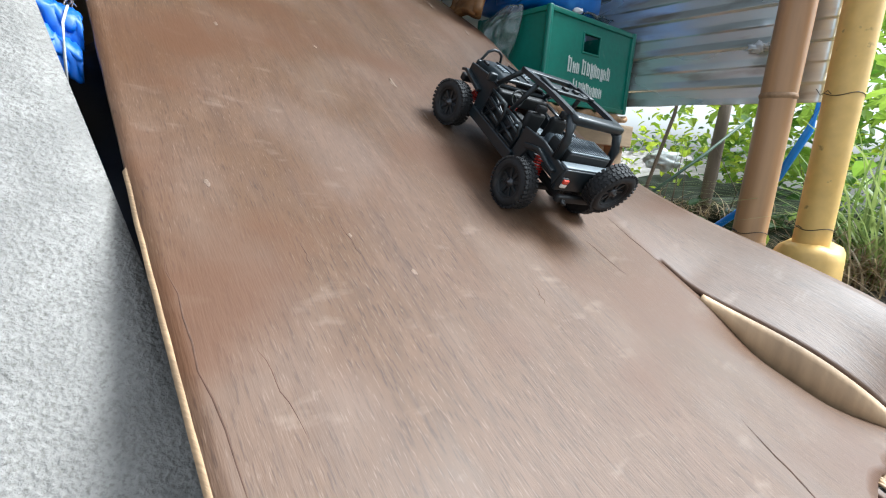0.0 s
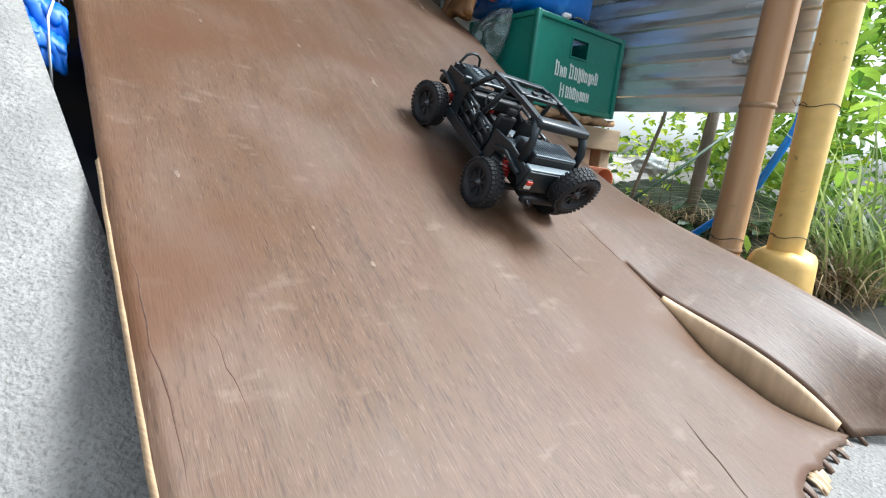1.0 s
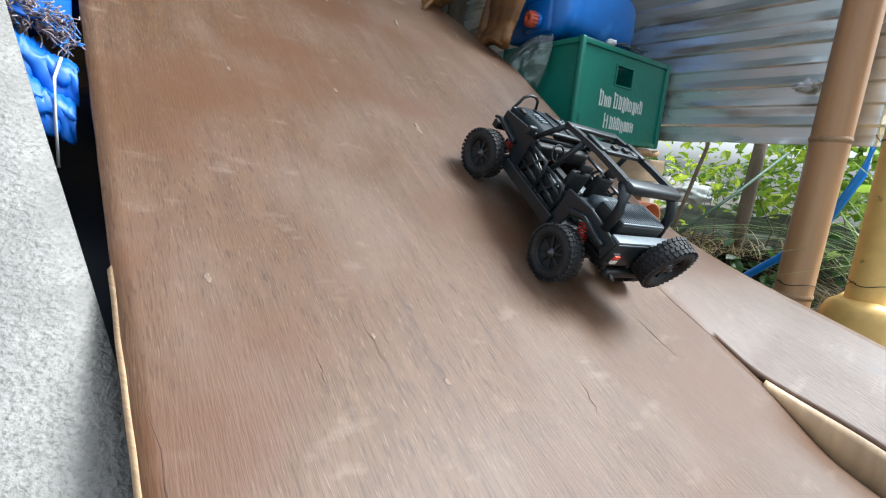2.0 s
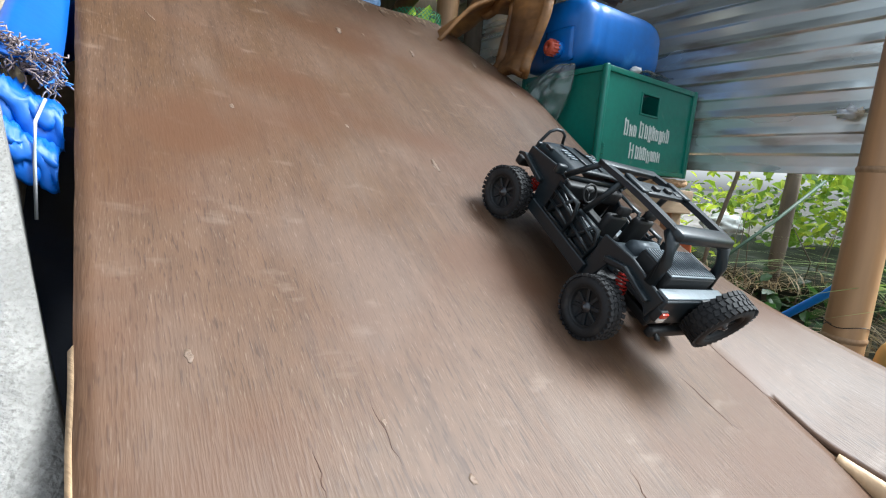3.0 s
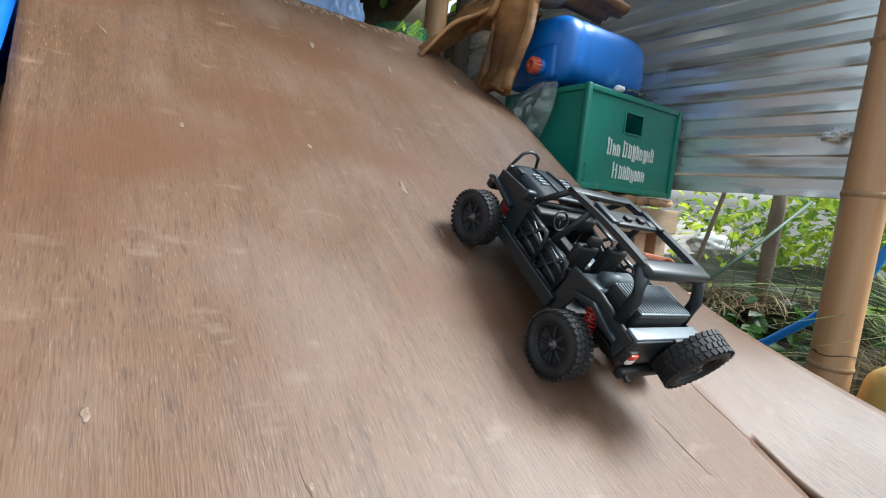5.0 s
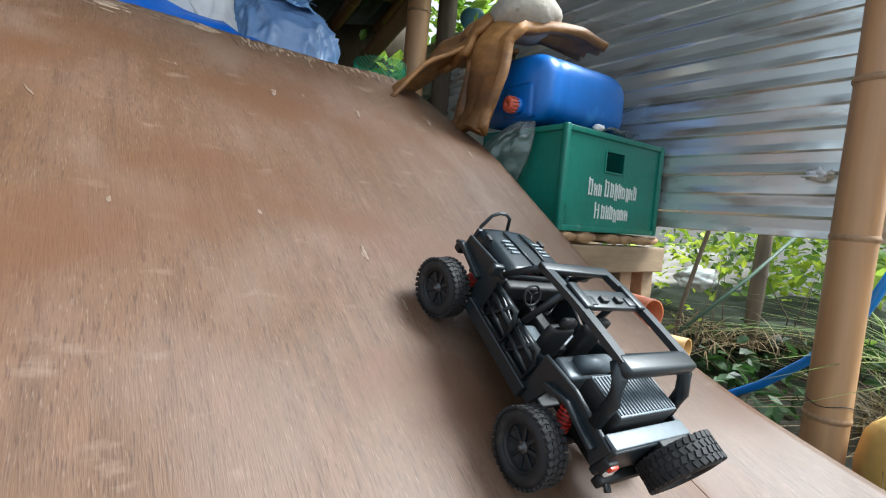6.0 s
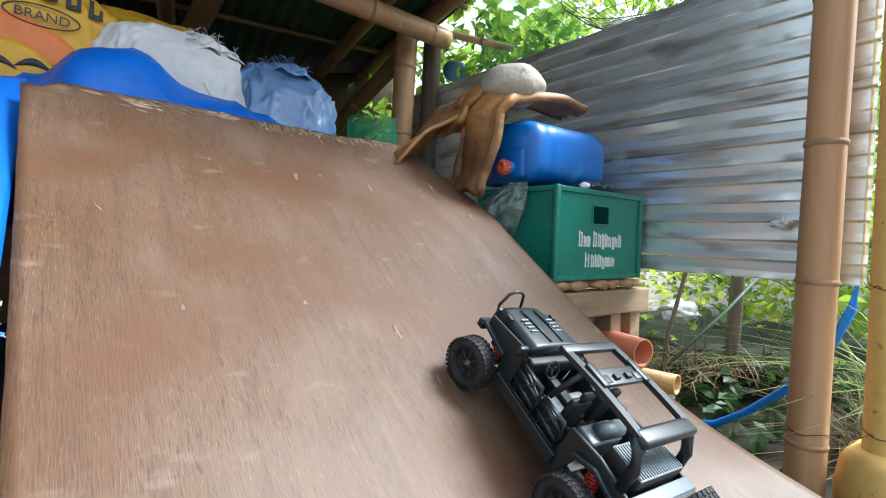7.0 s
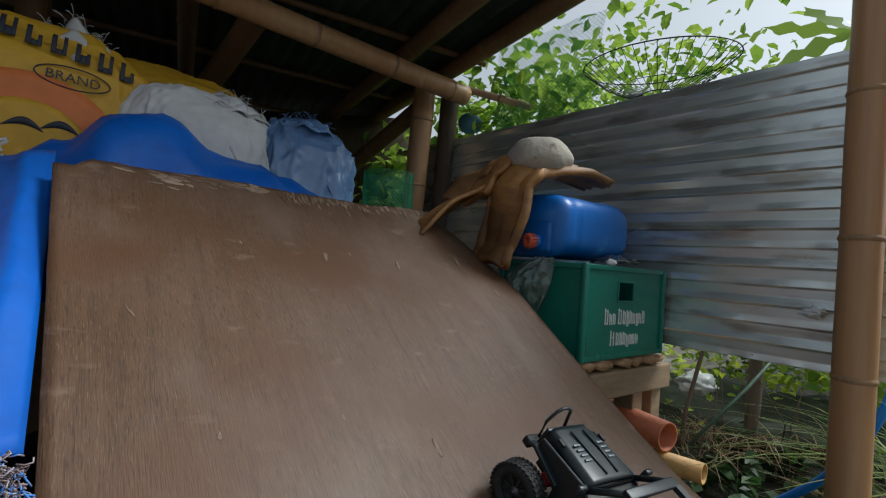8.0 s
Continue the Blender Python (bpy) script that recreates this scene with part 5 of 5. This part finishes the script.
def buggy():
    u0, s0 = CAR_U, CAR_S
    f = Vector((math.sin(CAR_TURN), math.cos(CAR_TURN), 0))
    e = 0.1
    f.z = (ramp_surface(u0 + f.x * e, s0 + f.y * e) - ramp_surface(u0 - f.x * e, s0 - f.y * e)) / (2 * e)
    f.normalize()
    g = Vector((-(ramp_surface(u0 + e, s0) - ramp_surface(u0 - e, s0)) / (2 * e), -(ramp_surface(u0, s0 + e) - ramp_surface(u0, s0 - e)) / (2 * e), 1)).normalized()
    r = f.cross(g).normalized()
    n = r.cross(f).normalized()
    m = Matrix(((r.x, f.x, n.x, u0), (r.y, f.y, n.y, s0), (r.z, f.z, n.z, ramp_surface(u0, s0) + 0.001), (0, 0, 0, 1)))
    top = thing("model_buggy", PLAN @ m @ Matrix.Scale(0.96, 4), "black radio-controlled open-top off-road buggy climbing the ramp", "toy car")
    out_l, out_r = pose(0, 0, 0, 0, -90, 0), pose(0, 0, 0, 0, 90, 0)
    X, YF, YR = 0.082, 0.112, -0.112
    wheel(top, (-X, YF, TYRE_R), pose(0, 0, 0, 0, 0, CAR_STEER) @ out_l, 10)
    wheel(top, (X, YF, TYRE_R), pose(0, 0, 0, 0, 0, CAR_STEER) @ out_r, 25)
    wheel(top, (-X, YR, TYRE_R), out_l, 33)
    wheel(top, (X, YR, TYRE_R), out_r, 5)
    wheel(top, (0.030, -0.181, 0.096), pose(0, 0, 0, 96, 0, 0), 12, "spare_wheel")
    B = lambda name, *a, material=CARBLACK, bevel=0.002, mm=None, label="": part(name, box(*a, bevel, mm), material, top, label)
    T = lambda name, path, rad=0.0042, material=CARBLACK, sides=8: part(name, tube(path, rad, sides), material, top)
    # running gear
    for y in (YF, YR):
        T("axle", [(-X + 0.01, y, TYRE_R), (X - 0.01, y, TYRE_R)], 0.006, CARDARK)
        part("differential", bumpy(0.016, (1.0, 1.1, 0.9), 3, 0.08, 2, 1), CARDARK, top).location = (0.01, y, TYRE_R)
        for sg in (-1, 1):
            a, b = Vector((sg * 0.050, y, TYRE_R + 0.006)), Vector((sg * 0.044, y - 0.016 * (1 if y > 0 else -1), 0.092))
            shock = T("shock_absorber", [a, b], 0.0042, CHROME)
            d = b - a
            coil = []
            sd = d.cross(Vector((0, 1, 0))).normalized()
            td = d.cross(sd).normalized()
            for k in range(57):
                ang = 6.283 * 7 * k / 56
                coil.append(a + d * (0.25 + 0.62 * k / 56) + 0.0078 * (math.cos(ang) * sd + math.sin(ang) * td))
            part("spring", tube(coil, 0.0016, 5), SPRING, shock, "red coil spring")
            T("link_arm", [(sg * 0.042, y * 0.95, TYRE_R - 0.004), (sg * 0.028, y * 0.25, 0.040)], 0.0032, CARDARK)
    T("drive_shaft", [(0.008, YF, TYRE_R), (0.006, 0, 0.047), (0.008, YR, TYRE_R)], 0.004, CARDARK)
    for sg in (-1, 1):
        B("frame_rail", sg * 0.026 - 0.004, sg * 0.026 + 0.004, -0.150, 0.140, 0.048, 0.060, material=CARDARK)
    B("floor_pan", -0.058, 0.058, -0.085, 0.07, 0.055, 0.060, material=CARDARK)
    # body sides
    def side_panel(name, sg, pts, x, thick=0.005):
        bm = bmesh.new()
        vs = [bm.verts.new((sg * x, y, z)) for y, z in pts]
        bm.faces.new(vs)
        geo = bmesh.ops.extrude_face_region(bm, geom=bm.faces[:])
        for v in geo["geom"]:
            if isinstance(v, bmesh.types.BMVert):
                v.co.x -= sg * thick
        bmesh.ops.recalc_face_normals(bm, faces=bm.faces[:])
        bmesh.ops.bevel(bm, geom=bm.edges[:], offset=0.0011, segments=1, affect="EDGES")
        return part(name, bm, CARBLACK, top, smooth=False)
    for sg in (-1, 1):
        side_panel("rocker_panel", sg, ((0.075, 0.042), (0.075, 0.060), (-0.060, 0.060), (-0.060, 0.042)), 0.068, 0.012)
        side_panel("front_side_panel", sg, ((0.054, 0.044), (0.082, 0.044), (0.088, 0.078), (0.132, 0.086), (0.140, 0.094), (0.140, 0.108), (0.060, 0.118), (0.048, 0.112)), 0.060)
        side_panel("rear_side_panel", sg, ((-0.056, 0.044), (-0.072, 0.046), (-0.080, 0.080), (-0.105, 0.090), (-0.140, 0.086), (-0.156, 0.074), (-0.160, 0.104), (-0.100, 0.110), (-0.052, 0.104)), 0.062)
        side_panel("rear_fender", sg, ((-0.078, 0.082), (-0.104, 0.094), (-0.148, 0.088), (-0.150, 0.093), (-0.104, 0.100), (-0.074, 0.089)), 0.070, 0.010)
        side_panel("front_fender", sg, ((0.084, 0.080), (0.140, 0.090), (0.150, 0.086), (0.150, 0.091), (0.138, 0.096), (0.082, 0.087)), 0.068, 0.012)
        side_panel("door_panel", sg, ((0.050, 0.058), (0.050, 0.100), (0.030, 0.094), (0.004, 0.086), (-0.006, 0.094), (-0.030, 0.090), (-0.052, 0.098), (-0.056, 0.058)), 0.060, 0.004)
        # tube doors
        for y0, y1, zt in ((0.050, -0.004, 0.104), (-0.004, -0.054, 0.100)):
            loop = [(sg * 0.063, y0, 0.062), (sg * 0.064, y0, zt), (sg * 0.064, y1 + 0.01, zt), (sg * 0.063, y1 + 0.004, 0.085), (sg * 0.063, y1 + 0.004, 0.062)]
            door = part("tube_door", tube(loop, 0.0034, 7, closed=True), CARBLACK, top)
            for z in (0.074, 0.088):
                part("door_bar", tube([(sg * 0.064, y0, z + 0.004), (sg * 0.066, (y0 + y1) / 2, z + 0.002), (sg * 0.064, y1 + 0.005, z - 0.002)], 0.0024, 6), CARBLACK, door)
            part("door_bar", tube([(sg * 0.064, y0 - 0.008, 0.062), (sg * 0.065, y1 + 0.018, zt)], 0.0024, 6), CARBLACK, door)
        # roll cage
        T("windscreen_pillar", [(sg * 0.058, 0.058, 0.112), (sg * 0.054, 0.036, 0.140), (sg * 0.050, 0.020, 0.160)], 0.0042)
        part("roof_rail", sheet(lambda a, b: (sg * (0.0445 + 0.0115 * (a if sg > 0 else 1 - a)), -0.112 + 0.136 * b, 0.1655 + 0.0025 * math.sin(math.pi * b) - 0.0035 * b), 2, 14, 0.007), CARBLACK, top, smooth=False)
        T("rear_hoop_leg", [(sg * 0.050, -0.106, 0.158), (sg * 0.0535, -0.120, 0.150), (sg * 0.0565, -0.130, 0.132), (sg * 0.058, -0.133, 0.104)], 0.0072, sides=12)
        T("middle_pillar", [(sg * 0.050, -0.020, 0.164), (sg * 0.060, -0.006, 0.104)], 0.0042)
        B("roof_plate", sg * 0.043 - 0.006, sg * 0.043 + 0.006, -0.048, -0.012, 0.165, 0.1695, material=CARBLACK)
        mirror = B("mirror", sg * 0.076 - 0.008, sg * 0.076 + 0.008, 0.050, 0.058, 0.116, 0.130, bevel=0.003)
        part("mirror_arm", tube([(sg * 0.060, 0.052, 0.112), (sg * 0.074, 0.054, 0.120)], 0.002, 5), CARBLACK, mirror)
        lamp = B("tail_lamp", sg * 0.054 - 0.007, sg * 0.054 + 0.007, -0.168, -0.158, 0.078, 0.094, material=CARDARK)
        part("red_lens", box(sg * 0.054 - 0.0055, sg * 0.054 + 0.0055, -0.1705, -0.165, 0.086, 0.0925, 0.001), LENS, lamp)
        part("clear_lens", box(sg * 0.054 - 0.0055, sg * 0.054 + 0.0055, -0.1705, -0.165, 0.0795, 0.0855, 0.001), LENSWHITE, lamp)
        # seats
        seat = thing_part("seat", top)
        part("cushion", box(sg * 0.028 - 0.018, sg * 0.028 + 0.018, -0.022, 0.014, 0.064, 0.076, 0.005), CARGREY, seat)
        part("backrest", box(sg * 0.028 - 0.018, sg * 0.028 + 0.018, -0.034, -0.022, 0.070, 0.118, 0.005), CARDARK, seat)
        part("headrest", box(sg * 0.028 - 0.010, sg * 0.028 + 0.010, -0.036, -0.026, 0.120, 0.132, 0.004), CARDARK, seat)
    B("windscreen_bar", -0.056, 0.056, 0.012, 0.026, 0.156, 0.163, bevel=0.002)
    T("cowl_bar", [(-0.058, 0.058, 0.112), (0.058, 0.058, 0.112)], 0.004)
    B("rear_cage_bar", -0.056, 0.056, -0.124, -0.102, 0.153, 0.1665, bevel=0.005)
    B("roof_cross_plate", -0.046, 0.046, -0.046, -0.020, 0.161, 0.1665, bevel=0.0015)
    for x in (-0.034, 0.034):
        B("roof_boss", x - 0.008, x + 0.008, -0.043, -0.031, 0.1660, 0.1680, bevel=0.001)
    for x in (-0.012, 0.012):
        B("roof_clip", x - 0.005, x + 0.005, -0.040, -0.032, 0.1660, 0.1705, bevel=0.001, material=CARDARK)
    # bonnet
    def bonnet(a, b):
        y = 0.056 + 0.092 * b
        half = 0.054 - 0.010 * b ** 2
        x = (a * 2 - 1) * half
        z = 0.120 - 0.010 * b ** 2 + 0.006 * (1 - (a * 2 - 1) ** 4) - 0.010 * max(0, abs(a * 2 - 1) - 0.85) / 0.15
        return (x, y, z)
    hood = part("bonnet", sheet(bonnet, 24, 14, 0.004), CARBLACK, top)
    for sg in (-1, 1):
        for k in range(4):
            part("vent_slot", box(sg * 0.026 - 0.007, sg * 0.026 + 0.007, 0.086 + 0.008 * k, 0.0895 + 0.008 * k, 0.1225, 0.1265 - 0.0006 * k, 0.0008), CARGREY, hood)
        part("bonnet_rib", tube([(sg * 0.012, 0.064, 0.127), (sg * 0.014, 0.10, 0.1255), (sg * 0.014, 0.135, 0.121)], 0.0016, 5), CARBLACK, hood)
        part("bonnet_latch", box(sg * 0.046 - 0.003, sg * 0.046 + 0.003, 0.115, 0.127, 0.117, 0.1215, 0.001), CARDARK, hood)
    grille = B("grille", -0.044, 0.044, 0.146, 0.152, 0.084, 0.112)
    for k in range(7):
        part("grille_slot", box(-0.022 + 0.0074 * k - 0.0022, -0.022 + 0.0074 * k + 0.0022, 0.1515, 0.1535, 0.090, 0.106, 0.0008), CARDARK, grille)
    for sg in (-1, 1):
        part("headlamp", lathe(((0.0, 0.004), (0.007, 0.003), (0.008, 0.0), (0.008, -0.004)), 16, pose(sg * 0.034, 0.152, 0.098, -90, 0, 0)), LENSWHITE, grille)
    B("front_bumper", -0.050, 0.050, 0.154, 0.168, 0.064, 0.078, bevel=0.003, material=CARDARK)
    T("bumper_hoop", [(-0.026, 0.162, 0.078), (-0.024, 0.168, 0.104), (-0.016, 0.168, 0.124), (-0.006, 0.168, 0.130), (0.006, 0.168, 0.130), (0.016, 0.168, 0.124), (0.024, 0.168, 0.104), (0.026, 0.162, 0.078)], 0.0026)
    # cockpit
    B("dashboard", -0.056, 0.056, 0.040, 0.056, 0.088, 0.110, material=CARDARK, bevel=0.004)
    ring = part("steering_wheel", tube([(0.0125 * math.cos(6.283 * k / 20), 0.0125 * math.sin(6.283 * k / 20), 0) for k in range(20)], 0.0017, 6, closed=True), CARDARK, top)
    ring.matrix_basis = pose(-0.026, 0.030, 0.108, 62, 0, 0)
    for k in range(3):
        part("wheel_spoke", tube([(0, 0, -0.001), (0.012 * math.cos(2.094 * k + 0.5), 0.012 * math.sin(2.094 * k + 0.5), 0)], 0.0012, 5), CARDARK, ring)
    B("centre_console", -0.008, 0.008, -0.03, 0.045, 0.06, 0.082, material=CARDARK)
    B("gear_box", -0.030, 0.034, -0.075, -0.045, 0.060, 0.090, material=CARGREY, bevel=0.004)
    T("motor", [(-0.01, -0.062, 0.094), (0.034, -0.062, 0.094)], 0.011, CARGREY, 16)
    # load bed
    bed = B("load_bed", -0.050, 0.050, -0.158, -0.085, 0.074, 0.080, material=CARDARK)
    part("tailgate", box(-0.060, 0.060, -0.164, -0.156, 0.070, 0.106, 0.002), CARBLACK, top)
    part("bed_ledge", box(-0.060, 0.060, -0.162, -0.146, 0.105, 0.109, 0.0012), CARGREY, top, "grey plastic ledge above the tailgate")
    cover = part("engine_cover", box(-0.046, 0.046, -0.142, -0.094, 0.080, 0.120, 0.003), CARDARK, top)
    part("cover_plate", box(-0.045, 0.045, -0.141, -0.095, 0.120, 0.1225, 0.001), CARGREY, cover, "grey ribbed cover plate")
    for k in range(18):
        part("cover_rib", box(-0.0425 + 0.005 * k - 0.0011, -0.0425 + 0.005 * k + 0.0011, -0.139, -0.097, 0.1225, 0.1238, 0.0004), CARGREY, cover)
    B("spare_mount", 0.005, 0.055, -0.170, -0.160, 0.080, 0.108, material=CARDARK)
    B("rear_bumper", -0.046, 0.046, -0.170, -0.160, 0.052, 0.064, bevel=0.003, material=CARDARK)
    for sg in (-1, 1):
        T("tow_eye", [(sg * 0.036, -0.166, 0.060), (sg * 0.038, -0.175, 0.056), (sg * 0.032, -0.175, 0.054), (sg * 0.030, -0.166, 0.058)], 0.0024, CARDARK)
    return top


def thing_part(name, parent):
    ob = new(name)
    ob.empty_display_size = 0.02
    ob.parent = parent
    return ob


CAR_U, CAR_S, CAR_TURN, CAR_STEER = 0.584, 0.588, radians(6), 10
buggy()
